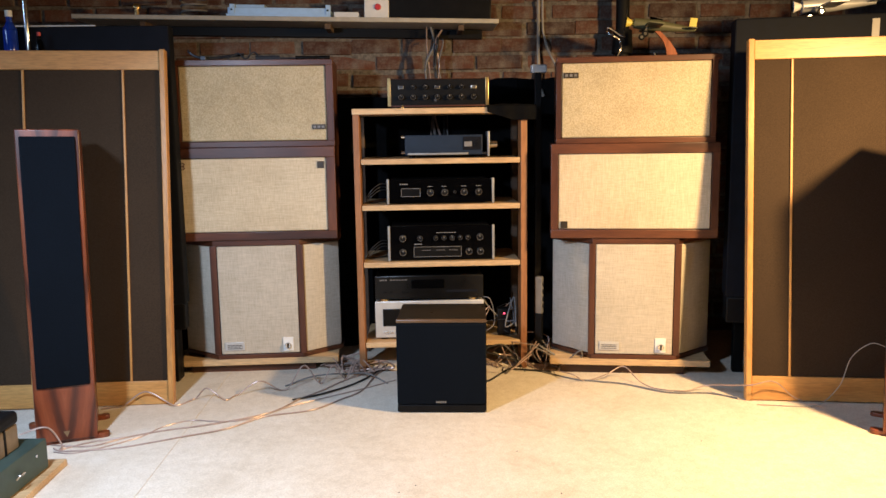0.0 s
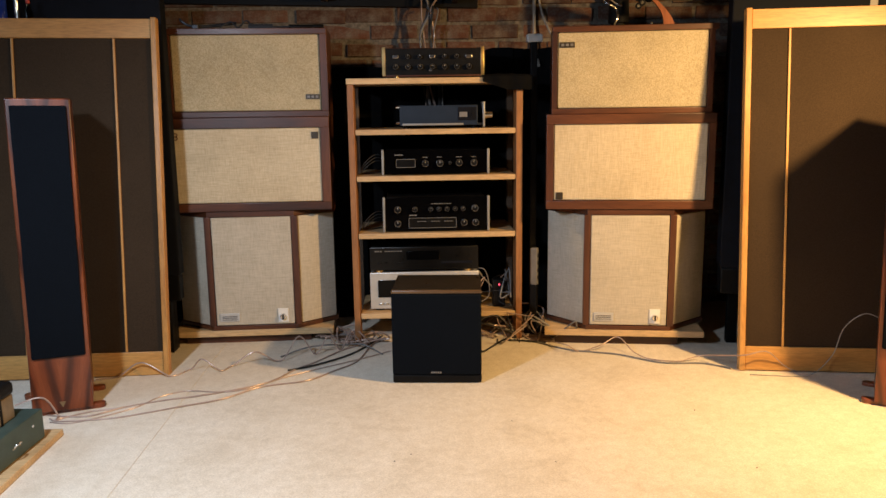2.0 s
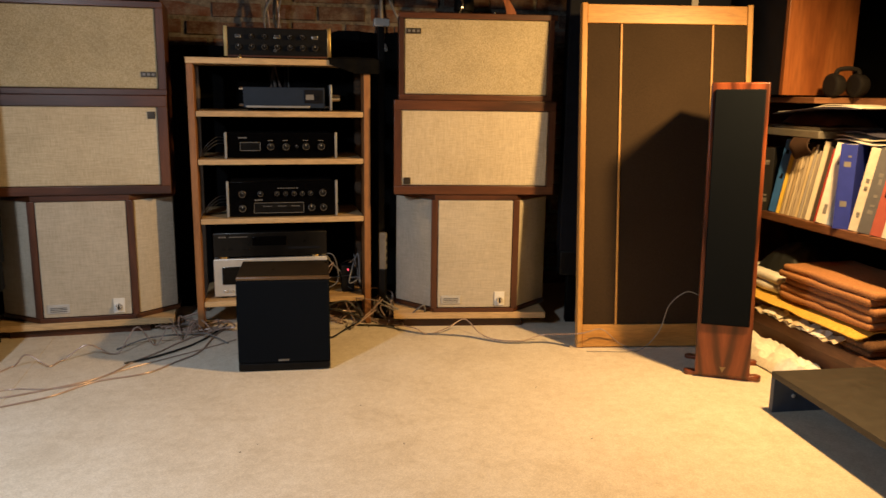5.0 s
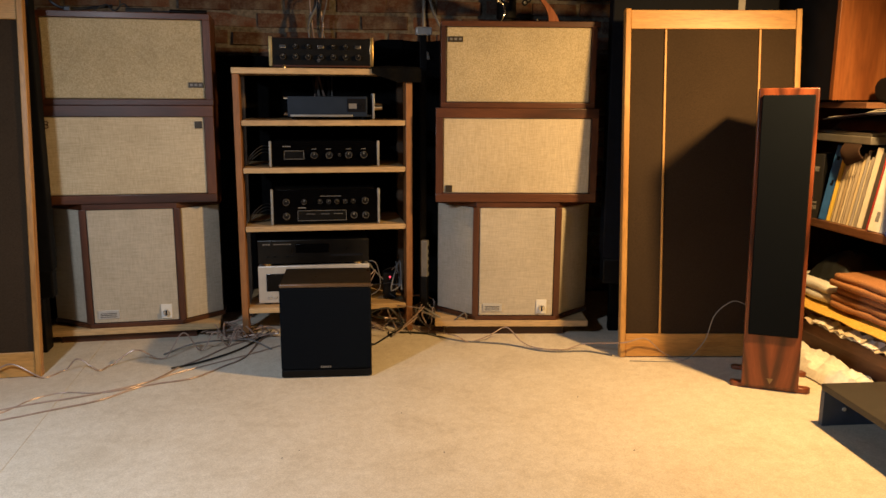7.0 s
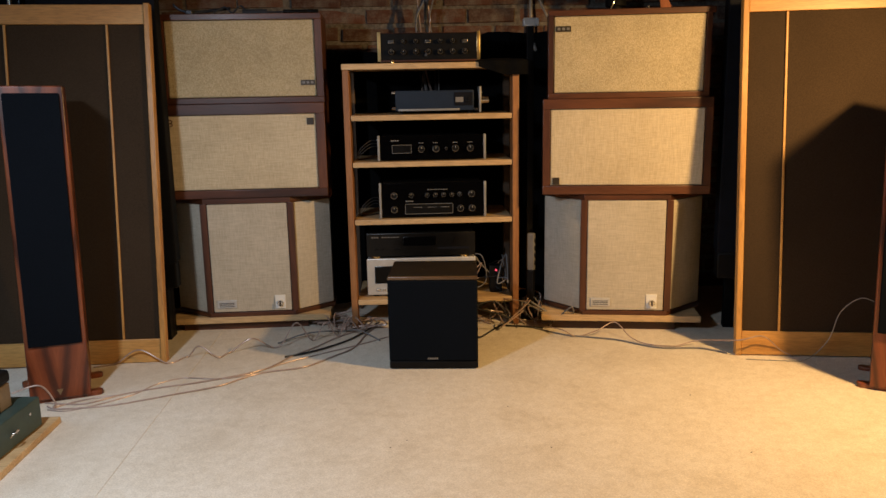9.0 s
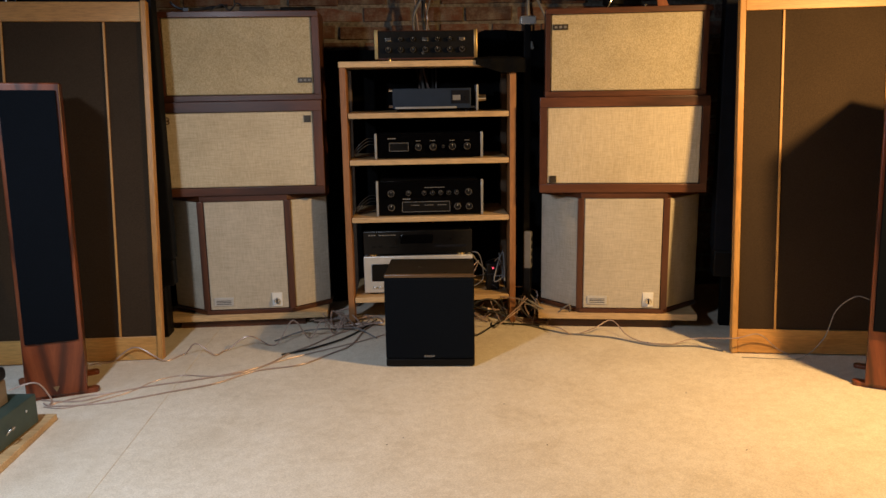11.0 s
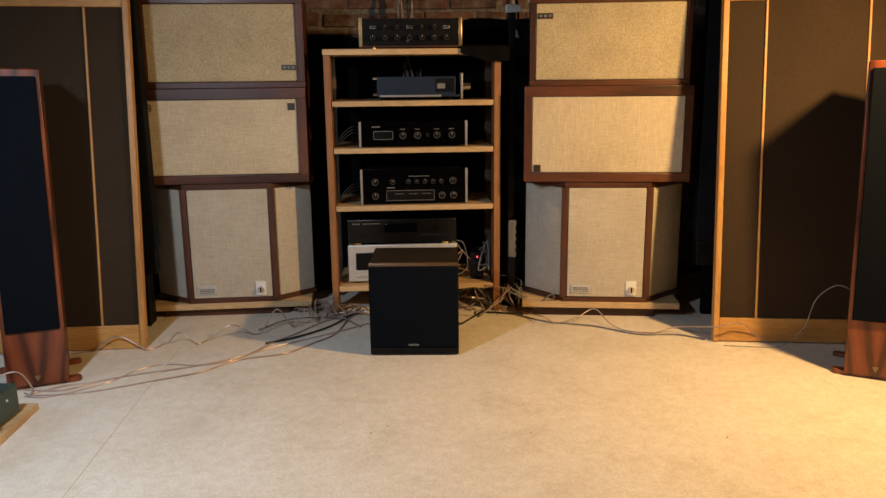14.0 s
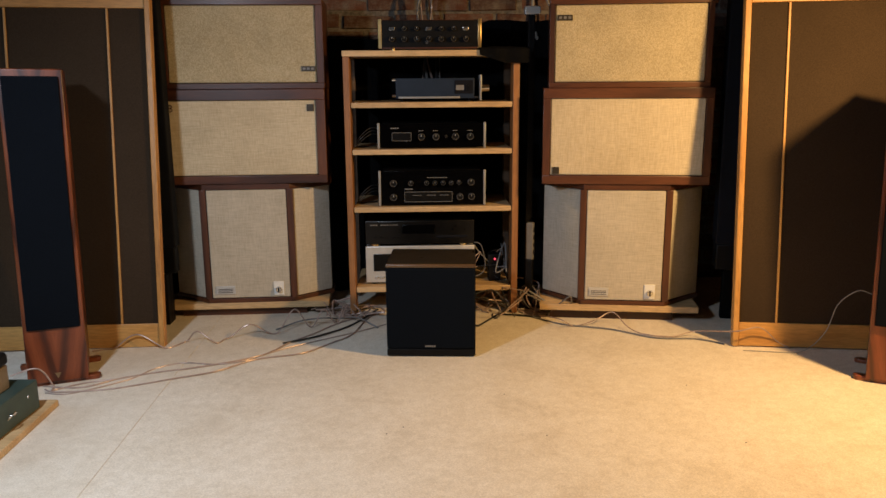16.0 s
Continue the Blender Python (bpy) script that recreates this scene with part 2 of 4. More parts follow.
def join(*many):
    out = bmesh.new()
    for bm in many:
        me = bpy.data.meshes.new("joined")
        bm.to_mesh(me)
        out.from_mesh(me)
        bpy.data.meshes.remove(me)
        bm.free()
    return out


def disc(r, depth, x, y, z, r2=None, seg=20, axis="y", bev=0.0):
    """A turned piece whose axis runs along axis, centred on x, y, z."""
    bm = bmesh.new()
    bmesh.ops.create_cone(bm, cap_ends=True, segments=seg, radius1=r, radius2=r if r2 is None else r2, depth=depth)
    if bev:
        rim = [e for e in bm.edges if abs(e.verts[0].co.z - e.verts[1].co.z) < 1e-6]
        bmesh.ops.bevel(bm, geom=rim, offset=bev, segments=2, profile=0.5, affect="EDGES")
    r_m = {"y": pose(0, 0, 0, 90), "x": pose(0, 0, 0, 0, 90), "z": Matrix()}[axis]
    return turn(rounded(bm), Matrix.Translation((x, y, z)) @ r_m)


def spline(points, steps=8):
    pts = [Vector(p) for p in points]
    out = []
    for i in range(len(pts) - 1):
        a, b = pts[max(i - 1, 0)], pts[i]
        c, d = pts[i + 1], pts[min(i + 2, len(pts) - 1)]
        for k in range(steps):
            t = k / steps
            out.append(0.5 * ((2 * b) + (c - a) * t + (2 * a - 5 * b + 4 * c - d) * t * t + (3 * b - a - 3 * c + d) * t ** 3))
    return out + [pts[-1]]


def tube(points, r, steps=8, seg=7, smooth=True):
    path = spline(points, steps) if smooth else [Vector(p) for p in points]
    bm = bmesh.new()
    rings, up = [], Vector((0.05, 0.1, 1)).normalized()
    for i, p in enumerate(path):
        d = (path[min(i + 1, len(path) - 1)] - path[max(i - 1, 0)]).normalized()
        side = d.cross(up)
        side = side.normalized() if side.length > 1e-4 else Vector((1, 0, 0))
        lift = side.cross(d).normalized()
        rings.append([bm.verts.new(p + r * (math.cos(a) * side + math.sin(a) * lift)) for a in [2 * math.pi * k / seg for k in range(seg)]])
    for a, b in zip(rings, rings[1:]):
        for k in range(seg):
            bm.faces.new((a[k], a[(k + 1) % seg], b[(k + 1) % seg], b[k]))
    bm.faces.new(list(reversed(rings[0])))
    bm.faces.new(rings[-1])
    bmesh.ops.recalc_face_normals(bm, faces=bm.faces)
    return rounded(bm)


def mesh_of(name, bm, material):
    me = bpy.data.meshes.new(name)
    bm.to_mesh(me)
    bm.free()
    me.materials.append(material)
    me.set_sharp_from_angle(angle=radians(35))
    areas = sorted(p.area for p in me.polygons)
    wide = 3 * areas[len(areas) // 2] if areas else 0
    for p in me.polygons:
        # broad flat faces keep their own normal beside a rounded edge
        if p.area > wide and max(abs(k) for k in p.normal) > 0.9999:
            p.use_smooth = False
    return me


def part(name, bm, material, parent, label=""):
    ob = new(name, mesh_of(name, bm, material))
    ob.parent = parent
    return tagged(ob, label)


def thing(name, label, category, m=None, group=""):
    ob = new(name)
    ob.empty_display_size = 0.1
    if m is not None:
        ob.matrix_basis = m
    return tagged(ob, label, category, group)


def single(name, bm, material, label, category, m=None, group="", kind=""):
    ob = new(name, mesh_of(name, bm, material))
    if m is not None:
        ob.matrix_basis = m
    return tagged(ob, label, category, group, kind)


def setting(name, bm, material, label, category="wall"):
    return single(name, bm, material, label, category, kind="structure")


# ---- the room ----
X0, X1, Y0, Y1, H = -3.0, 2.55, -2.6, 3.55, 2.35
SEAM = -0.747
setting("floor", box(X0 - 0.15, X1 + 0.15, Y0 - 0.15, Y1 + 0.15, -0.15, -0.012, 0), PLASTER, "concrete floor under the carpet", "floor")
setting("carpet", box(SEAM + 0.0001, X1, Y0, Y1, -0.012, 0.0, 0.0004), CARPET, "worn beige short pile carpet", "carpet")
setting("carpet", box(X0, SEAM - 0.0001, Y0, Y1, -0.012, 0.0012, 0.0008), CARPET, "beige carpet strip beyond a seam", "carpet")
setting("ceiling", box(X0 - 0.15, X1 + 0.15, Y0 - 0.15, Y1 + 0.15, H, H + 0.12, 0), JOIST, "dark boarded basement ceiling", "ceiling")
wall_north = setting("wall_north", box(X0 - 0.15, X1 + 0.15, Y1, Y1 + 0.2, 0, H, 0), MORTAR, "old brick wall with pale mortar", "wall")
setting("wall_west", box(X0 - 0.15, X0, Y0, Y1, 0, H, 0), PLASTER, "grey plastered wall", "wall")
setting("wall_east", box(X1, X1 + 0.15, Y0, Y1, 0, H, 0), PLASTER, "grey plastered wall", "wall")
setting("wall_south", box(X0 - 0.15, X1 + 0.15, Y0 - 0.15, Y0, 0, H, 0), PLASTER, "grey plastered wall", "wall")


# ---- the two stacks of box loudspeakers ----
BADGE = plain("badge_bronze", (0.045, 0.035, 0.024), 0.4, 0.3, 0.25)

def framed_speaker(name, label, w, h, d, rims, cloth, m, badge, group, lid=0.0):
    """A box loudspeaker lying on its side: a case open to the front with a set-back grille."""
    s = thing(name, label, "loudspeaker", m, group)
    t, lo, hi = rims
    part("case_top", box(-w / 2, w / 2 + lid, 0, d, h - hi, h, 0.002), WALNUT, s)
    part("case_base", box(-w / 2, w / 2, 0, d, 0, lo, 0.002), WALNUT, s)
    part("case_side", box(-w / 2 + 0.0005, -w / 2 + t, 0.001, d, lo, h - hi, 0.001), WALNUT_Z, s)
    part("case_side", box(w / 2 - t, w / 2 - 0.0005, 0.001, d, lo, h - hi, 0.001), WALNUT_Z, s)
    part("back_panel", box(-w / 2 + t, w / 2 - t, d - 0.02, d - 0.002, lo, h - hi, 0), BLACK, s)
    g = part("grille", box(-w / 2 + t + 0.001, w / 2 - t - 0.001, 0.007, 0.03, lo + 0.001, h - hi - 0.001, 0.005, 3), cloth, s, "tan woven grille cloth")
    bx, bz, bw, bh = badge
    part("badge", box(bx - bw / 2, bx + bw / 2, 0.003, 0.008, bz - bh / 2, bz + bh / 2, 0.001), BADGE, g, "small dark name badge")
    if bw > 0.05:
        for k in (-0.3, 0.0, 0.3):
            part("badge_mark", box(bx + k * bw - 0.005, bx + k * bw + 0.005, 0.002, 0.0035, bz - bh * 0.22, bz + bh * 0.22, 0), WIRE_GREY, g)
    return s, g


def angled_speaker(label, w, c, h, run_back, m, group):
    """A cabinet with a front face and two slanted side faces, each with its own grille."""
    s = thing("angled_loudspeaker", label, "loudspeaker", m, group)
    d = run_back + 0.10
    cb = w / 2
    body = [(-c, 0.0), (c, 0.0), (cb, run_back), (cb, d), (-cb, d), (-cb, run_back)]
    inset = [(-c + 0.008, 0.010), (c - 0.008, 0.010), (cb - 0.008, run_back + 0.005), (cb - 0.008, d - 0.01), (-cb + 0.008, d - 0.01), (-cb + 0.008, run_back + 0.005)]
    part("body", prism(inset, 0.01, h - 0.01), BLACK, s)
    part("top_board", prism(body, h - 0.022, h, 0.0015), WALNUT, s)
    part("base_board", prism(body, 0, 0.017, 0.0015), WALNUT, s)
    for k in (-1, 1):
        part("front_stile", box(k * c - 0.012, k * c + 0.012, -0.001, 0.02, 0.017, h - 0.022, 0.0015), WALNUT_Z, s)
    g = part("front_grille", box(-c + 0.014, c - 0.014, 0.002, 0.015, 0.019, h - 0.024, 0.004, 3), LINEN_GREY, s, "beige linen grille")
    run = math.hypot(cb - c, run_back)
    ang = math.degrees(math.atan2(run_back, cb - c))
    for k in (-1, 1):
        side = box(0.016, run - 0.006, 0.0, 0.014, 0.019, h - 0.024, 0.004, 3)
        if k < 0:
            side = turn(side, pose(0, 0, 0) @ Matrix.Diagonal((-1, 1, 1, 1)))
            bmesh.ops.reverse_faces(side, faces=side.faces)
        part("side_grille", turn(side, pose(k * c, 0.003, 0, 0, 0, k * ang)), LINEN_GREY, s, "greyish linen grille")
    part("name_plate", box(-c + 0.03, -c + 0.105, -0.0025, 0.004, 0.036, 0.068, 0.001), SILVER, g, "silver name plate")
    for z in (0.043, 0.050, 0.056):
        part("plate_mark", box(-c + 0.038, -c + 0.095, -0.0035, -0.002, z - 0.001, z + 0.001, 0), BLACK, g)
    dial = part("dial_plate", box(c - 0.078, c - 0.038, -0.0025, 0.004, 0.028, 0.083, 0.001), WHITE, g, "white control plate")
    part("dial_knob", disc(0.0125, 0.014, c - 0.058, -0.009, 0.052, 0.011, 20, "y", 0.002), CHROME, dial, "chrome switch knob")
    part("dial_pointer", box(c - 0.0605, c - 0.0555, -0.02, -0.014, 0.042, 0.063, 0.001), BLACK, dial)
    return s


def low_stand(label, w, d, z, m):
    s = thing("speaker_stand", label, "stand", m, "low stands under the stacks")
    part("board", box(-w / 2, w / 2, 0, d, z - 0.025, z, 0.003), SHELF_WOOD, s)
    part("front_rail", box(-w / 2 + 0.04, w / 2 - 0.09, 0.03, 0.05, 0.0, z - 0.025, 0.002), WALNUT, s)
    part("back_rail", box(-w / 2 + 0.04, w / 2 - 0.04, d - 0.05, d - 0.03, 0.0, z - 0.025, 0.002), WALNUT, s)
    return s


LEFT = pose(-0.625, 3.045, 0, 0, 0, 2.0)
RIGHT = pose(0.800, 2.895, 0, 0, 0, -8.7)
low_stand("pale pine board on low dark rails", 0.618, 0.30, 0.058, LEFT @ pose(-0.005, 0, 0))
low_stand("pale pine board on low dark rails, turned inward", 0.60, 0.30, 0.063, RIGHT)
angled_speaker("walnut loudspeaker with three beige grilles, on low stand", 0.63, 0.166, 0.471, 0.115, LEFT @ pose(0.003, 0.003, 0.0582), "angled loudspeakers")
angled_speaker("walnut loudspeaker with three beige grilles, turned inward", 0.615, 0.158, 0.4665, 0.150, RIGHT @ pose(0.0145, 0.003, 0.0632), "angled loudspeakers")
_, cloth_l = framed_speaker("box_loudspeaker", "walnut box loudspeaker with plain beige linen grille", 0.634, 0.3545, 0.27, (0.0335, 0.031, 0.040), LINEN, LEFT @ pose(0.0005, -0.005, 0.5297), (0.262, 0.285, 0.026, 0.026), "middle loudspeakers")
framed_speaker("box_loudspeaker", "walnut box loudspeaker with beige linen grille, badge low", 0.6095, 0.3505, 0.27, (0.027, 0.032, 0.036), LINEN, RIGHT @ pose(0.005, -0.005, 0.5302), (-0.255, 0.05, 0.026, 0.026), "middle loudspeakers")
framed_speaker("box_loudspeaker", "walnut box loudspeaker with mottled tan grille", 0.602, 0.325, 0.27, (0.027, 0.022, 0.022), MOTTLED, LEFT @ pose(0.0185, 0.005, 0.8847), (0.242, 0.0735, 0.052, 0.019), "top loudspeakers")
framed_speaker("box_loudspeaker", "walnut box loudspeaker with mottled tan grille under clutter", 0.575, 0.313, 0.27, (0.0195, 0.020, 0.0205), MOTTLED, RIGHT @ pose(0.0055, 0.005, 0.8812), (-0.2335, 0.248, 0.055, 0.020), "top loudspeakers", 0.012)

ring = [(0.0085 * math.cos(a), 0.006 * math.sin(a)) for a in [i * math.pi / 6 for i in range(13)]]
for dz in (0.0, 0.0125):
    part("emblem", tube([(-0.258 + x, 0.005, 0.28 + dz + z) for x, z in ring], 0.0016, 2), WALNUT, cloth_l, "curled wire emblem")


# ---- the hi-fi rack ----
RX0, RX1, RY0, RY1 = -0.234, 0.427, 3.027, 3.36
rack = thing("hifi_rack", "open pine rack with five shelves of amplifiers", "rack")
# rear posts take the dark joist wood, which paints in their shade
for x, y in ((RX0, RY0), (RX1 - 0.024, RY0), (RX0, RY1 - 0.04), (RX1 - 0.024, RY1 - 0.04)):
    part("post", box(x, x + 0.024, y, y + (0.09 if y == RY0 else 0.04), 0, 1.0, 0.002), POST_WOOD if y == RY0 else JOIST, rack)
part("top_board", box(RX0 - 0.002, RX1 + 0.002, RY0 - 0.004, RY1, 1.0005, 1.022, 0.002), SHELF_WOOD, rack)
SHELVES = (0.115, 0.434, 0.656, 0.832)
for z in SHELVES:
    part("shelf", box(RX0 + 0.0265, RX1 - 0.0265, RY0 + 0.003, RY1, z - 0.020, z, 0.002), SHELF_WOOD, rack)


RIM = plain("polished_rim", (0.50, 0.49, 0.47), 0.28, 0.85, 0.05)
EDGE = plain("brushed_aluminium", (0.34, 0.335, 0.32), 0.4, 0.45, 0.08)


def knob(parent, x, y, z, r, material=RIM):
    k = part("knob", disc(r, 0.015, x, y - 0.0075, z, r * 0.95, 18, "y", 0.001), SATIN, parent, "black knob with chrome rim")
    rim = bmesh.new()
    rows = [[rim.verts.new((x + q * r * math.cos(a), y - d, z + q * r * math.sin(a))) for a in [i * math.pi / 10 for i in range(20)]] for q, d in ((0.96, 0.0145), (0.94, 0.0163), (0.88, 0.0170), (0.82, 0.0160), (0.80, 0.0150))]
    for a, b in zip(rows, rows[1:]):
        for i in range(20):
            rim.faces.new((a[i], b[i], b[(i + 1) % 20], a[(i + 1) % 20]))
    bmesh.ops.recalc_face_normals(rim, faces=rim.faces)
    part("knob_rim", rounded(rim), material, k, "bright chrome rim")
    part("knob_face", disc(r * 0.79, 0.001, x, y - 0.0156, z, None, 18), BLACK, k)
    part("pointer", box(x - r * 0.07, x + r * 0.07, y - 0.0168, y - 0.0160, z + r * 0.15, z + r * 0.68, 0), SILVER, k)


def writing(parent, x0, x1, y, z, h, material=SILVER, gaps=3):
    w = (x1 - x0) / gaps
    for k in range(gaps):
        part("lettering", box(x0 + k * w, x0 + (k + 0.8) * w, y - 0.0012, y, z - h / 2, z + h / 2, 0), material, parent)


# valve preamplifier on top of the rack
pre = thing("preamplifier", "old preamplifier with gilt trim and two knob rows", "amplifier", pose(0.092, 3.075, 1.022))
part("case", box(-0.185, 0.185, 0.012, 0.25, 0.006, 0.113, 0.003), WALNUT, pre)
part("front_panel", box(-0.183, 0.183, 0.0, 0.0125, 0.012, 0.110, 0.001), BLACK, pre, "black front panel")
for x in (-0.187, 0.187):
    part("side_trim", box(x - 0.006, x + 0.006, -0.004, 0.02, 0.008, 0.115, 0.001), GOLD, pre, "gilt edge trim")
part("bottom_trim", box(-0.18, 0.18, -0.003, 0.014, 0.006, 0.012, 0.001), WALNUT, pre)
for i in range(7):
    x = -0.142 + i * 0.0462
    knob(pre, x, 0.0, 0.042, 0.0105)
    if i in (0, 3, 6):
        part("rocker_switch", box(x - 0.011, x + 0.011, -0.006, 0.001, 0.074, 0.086, 0.001), CHROME, pre, "small bright switch")
    else:
        knob(pre, x, 0.0, 0.080, 0.0085)
part("pilot_lamp", disc(0.006, 0.006, -0.012, -0.003, 0.030, None, 12), CHROME, pre)
for x in (-0.16, 0.16):
    part("foot", disc(0.012, 0.006, x, 0.03, 0.003, None, 14, "z"), BLACK, pre)
single("brass_finial", join(disc(0.007, 0.004, 0, 0, 0.002, None, 14, "z"), disc(0.006, 0.008, 0, 0, 0.008, 0.003, 14, "z")), GOLD, "small brass knob lying on the rack top", "knob", pose(-0.045, 3.035, 1.022))

# blue-grey power supply seen side-on
psu = thing("power_amplifier", "blue-grey steel amplifier with polished handles", "amplifier", pose(0.125, 3.08, 0.832, 0, 0, -3))
part("case", box(-0.165, 0.135, 0.0, 0.2, 0.012, 0.088, 0.002), BLUE_STEEL, psu)
part("lower_rail", box(-0.155, 0.08, -0.005, 0.0, 0.012, 0.020, 0.0015), EDGE, psu, "polished steel rail")
part("side_plate", box(0.06, 0.13, -0.003, 0.0, 0.03, 0.08, 0.001), NAVY, psu)
part("label_plate", box(0.065, 0.095, -0.005, -0.003, 0.043, 0.062, 0), WIRE_GREY, psu)
for x in (0.106, 0.116):
    for z in (0.046, 0.058):
        part("socket", disc(0.004, 0.006, x, -0.005, z, None, 10), BLACK, psu)
part("face_plate", box(0.155, 0.163, -0.004, 0.2, 0.004, 0.100, 0.0015), EDGE, psu, "bright front plate edge")
part("face_bracket", box(0.135, 0.156, 0.0, 0.2, 0.012, 0.02, 0), CHROME, psu)
part("dial", disc(0.014, 0.03, 0.178, 0.03, 0.05, 0.012, 16, "x"), CHROME, psu)
for z in (0.022, 0.082):
    part("terminal", disc(0.005, 0.016, -0.172, 0.02, z, None, 10, "x"), CHROME, psu)
for x in (-0.14, 0.12):
    part("foot", disc(0.012, 0.012, x, 0.04, 0.006, None, 14, "z"), BLACK, psu)


def black_amp(label, z, h, rows, window, name="preamplifier"):
    a = thing(name, label, "amplifier", pose(0.095, 3.055, z))
    part("case", box(-0.195, 0.195, 0.012, 0.27, 0.01, h - 0.006, 0.002), BLACK, a)
    f = part("front_panel", box(-0.1985, 0.1985, 0.0, 0.012, 0.004, h, 0.001), GLASS_BLACK, a, "black glass front panel")
    for x in (-0.203, 0.203):
        part("end_cap", box(x - 0.0042, x + 0.0042, -0.007, 0.012, 0.002, h + 0.002, 0.001), EDGE, a, "bright aluminium end cap")
    for x, zz, r in rows:
        knob(a, x, 0.0, zz, r)
    x0, x1, z0, z1 = window
    w = part("display_window", box(x0, x1, -0.003, 0.0, z0, z1, 0.001), SATIN, f, "dark glass window in thin frame")
    for q in ((x0, x1, z0, z0 + 0.0015), (x0, x1, z1 - 0.0015, z1), (x0, x0 + 0.0015, z0, z1), (x1 - 0.0015, x1, z0, z1)):
        part("window_frame", box(q[0], q[1], -0.005, -0.0028, q[2], q[3], 0), WIRE_GREY, w)
    for x in (-0.16, 0.16):
        part("foot", disc(0.012, 0.01, x, 0.04, 0.005, None, 14, "z"), BLACK, a)
    return a


amp1 = black_amp("black glass fronted preamplifier with four large knobs", 0.656, 0.096, [(-0.040, 0.045, 0.0135), (0.016, 0.045, 0.0135), (0.090, 0.046, 0.0135), (0.147, 0.046, 0.0135), (0.055, 0.046, 0.006)], (-0.152, -0.078, 0.03, 0.062))
writing(amp1, -0.157, -0.125, 0.0, 0.078, 0.0045, WIRE_GREY, 4)
for x in (-0.05, 0.005, 0.08, 0.137):
    writing(amp1, x, x + 0.02, 0.0, 0.068, 0.0025, WIRE_GREY, 3)
amp2 = black_amp("black glass fronted preamplifier with many chrome knobs", 0.434, 0.136,
                 [(-0.150, 0.090, 0.0135), (-0.083, 0.090, 0.0105), (-0.022, 0.090, 0.0095), (0.010, 0.090, 0.0095), (0.042, 0.090, 0.0095), (0.073, 0.090, 0.0095), (0.104, 0.091, 0.0095), (0.150, 0.092, 0.0135), (-0.150, 0.036, 0.0135), (0.107, 0.036, 0.0135), (0.152, 0.036, 0.0135)],
                 (-0.108, 0.078, 0.016, 0.056), "tuner_preamplifier")
writing(amp2, -0.105, -0.075, 0.0, 0.066, 0.0045, WIRE_GREY, 4)
writing(amp2, -0.02, 0.06, 0.0, 0.110, 0.0025, WIRE_GREY, 8)
for x in (-0.075, -0.02, 0.03):
    writing(amp2, x, x + 0.035, -0.0035, 0.042, 0.0022, WIRE_GREY, 4)

cd = thing("cd_player", "black compact disc player on stacked silver amplifier", "player", pose(0.045, 3.08, 0.270))
part("case", box(-0.212, 0.212, 0.01, 0.28, 0.008, 0.098, 0.003), BLACK, cd)
part("front_panel", box(-0.215, 0.215, 0.0, 0.0105, 0.008, 0.100, 0.002), SATIN, cd)
part("disc_tray", box(-0.07, 0.06, -0.004, 0.001, 0.05, 0.085, 0.0015), GLASS_BLACK, cd, "glossy disc tray door")
part("display_window", box(0.068, 0.19, -0.002, 0.001, 0.032, 0.042, 0.001), NAVY, cd)
for x in (-0.175, -0.15, -0.10, -0.085):
    part("button", box(x - 0.006, x + 0.006, -0.004, 0.001, 0.034, 0.040, 0.001), BLACK, cd)
writing(cd, -0.195, -0.165, 0.0, 0.085, 0.0045, WIRE_GREY, 3)
writing(cd, -0.155, -0.085, 0.0, 0.085, 0.003, WIRE_GREY, 6)
for x in (-0.178, 0.172):
    part("foot", disc(0.017, 0.010, x, 0.02, 0.005, None, 18, "z", 0.002), GOLD, cd, "gilt rimmed foot")
recv = thing("silver_amplifier", "silver amplifier with a dark display window", "amplifier", pose(0.045, 3.075, 0.115))
part("case", box(-0.213, 0.213, 0.012, 0.29, 0.008, 0.153, 0.003), SILVER, recv)
part("front_panel", box(-0.216, 0.216, 0.0, 0.0125, 0.008, 0.155, 0.003), SILVER, recv)
part("display_window", box(-0.185, 0.10, -0.003, 0.001, 0.055, 0.125, 0.002), GLASS_BLACK, recv, "dark display window")
for i in range(5):
    part("button", box(-0.18 + i * 0.022, -0.165 + i * 0.022, -0.004, 0.001, 0.025, 0.034, 0.001), CHROME, recv)
for x in (-0.18, 0.18):
    part("foot", disc(0.018, 0.008, x, 0.03, 0.004, None, 16, "z"), BLACK, recv)

# ---- the subwoofer ----
sub = thing("subwoofer", "black subwoofer with cloth front on the carpet", "loudspeaker", pose(0.073, 2.533, 0, 0, 0, -4.4))
part("cabinet", box(-0.149, 0.149, 0.022, 0.255, 0.012, 0.320, 0.004), SATIN, sub, "glossy black cabinet")
part("grille", box(-0.149, 0.149, 0.0, 0.021, 0.030, 0.308, 0.006, 3), BLACK_CLOTH, sub, "black cloth grille")
part("front_edge", box(-0.149, 0.149, 0.004, 0.0215, 0.309, 0.320, 0.003), wood("edge_veneer", (0.08, 0.045, 0.02), (0.13, 0.075, 0.035), (0.17, 0.1, 0.05), "x", 0.3), sub, "brown bevelled edge")
part("plinth", box(-0.149, 0.149, 0.004, 0.25, 0.004, 0.029, 0.003), BLACK, sub)
writing(sub, -0.02, 0.016, 0.0, 0.040, 0.006, WIRE_GREY, 5)
for x in (-0.12, 0.12):
    for y in (0.04, 0.22):
        part("foot", disc(0.015, 0.006, x, y, 0.003, None, 12, "z"), BLACK, sub)


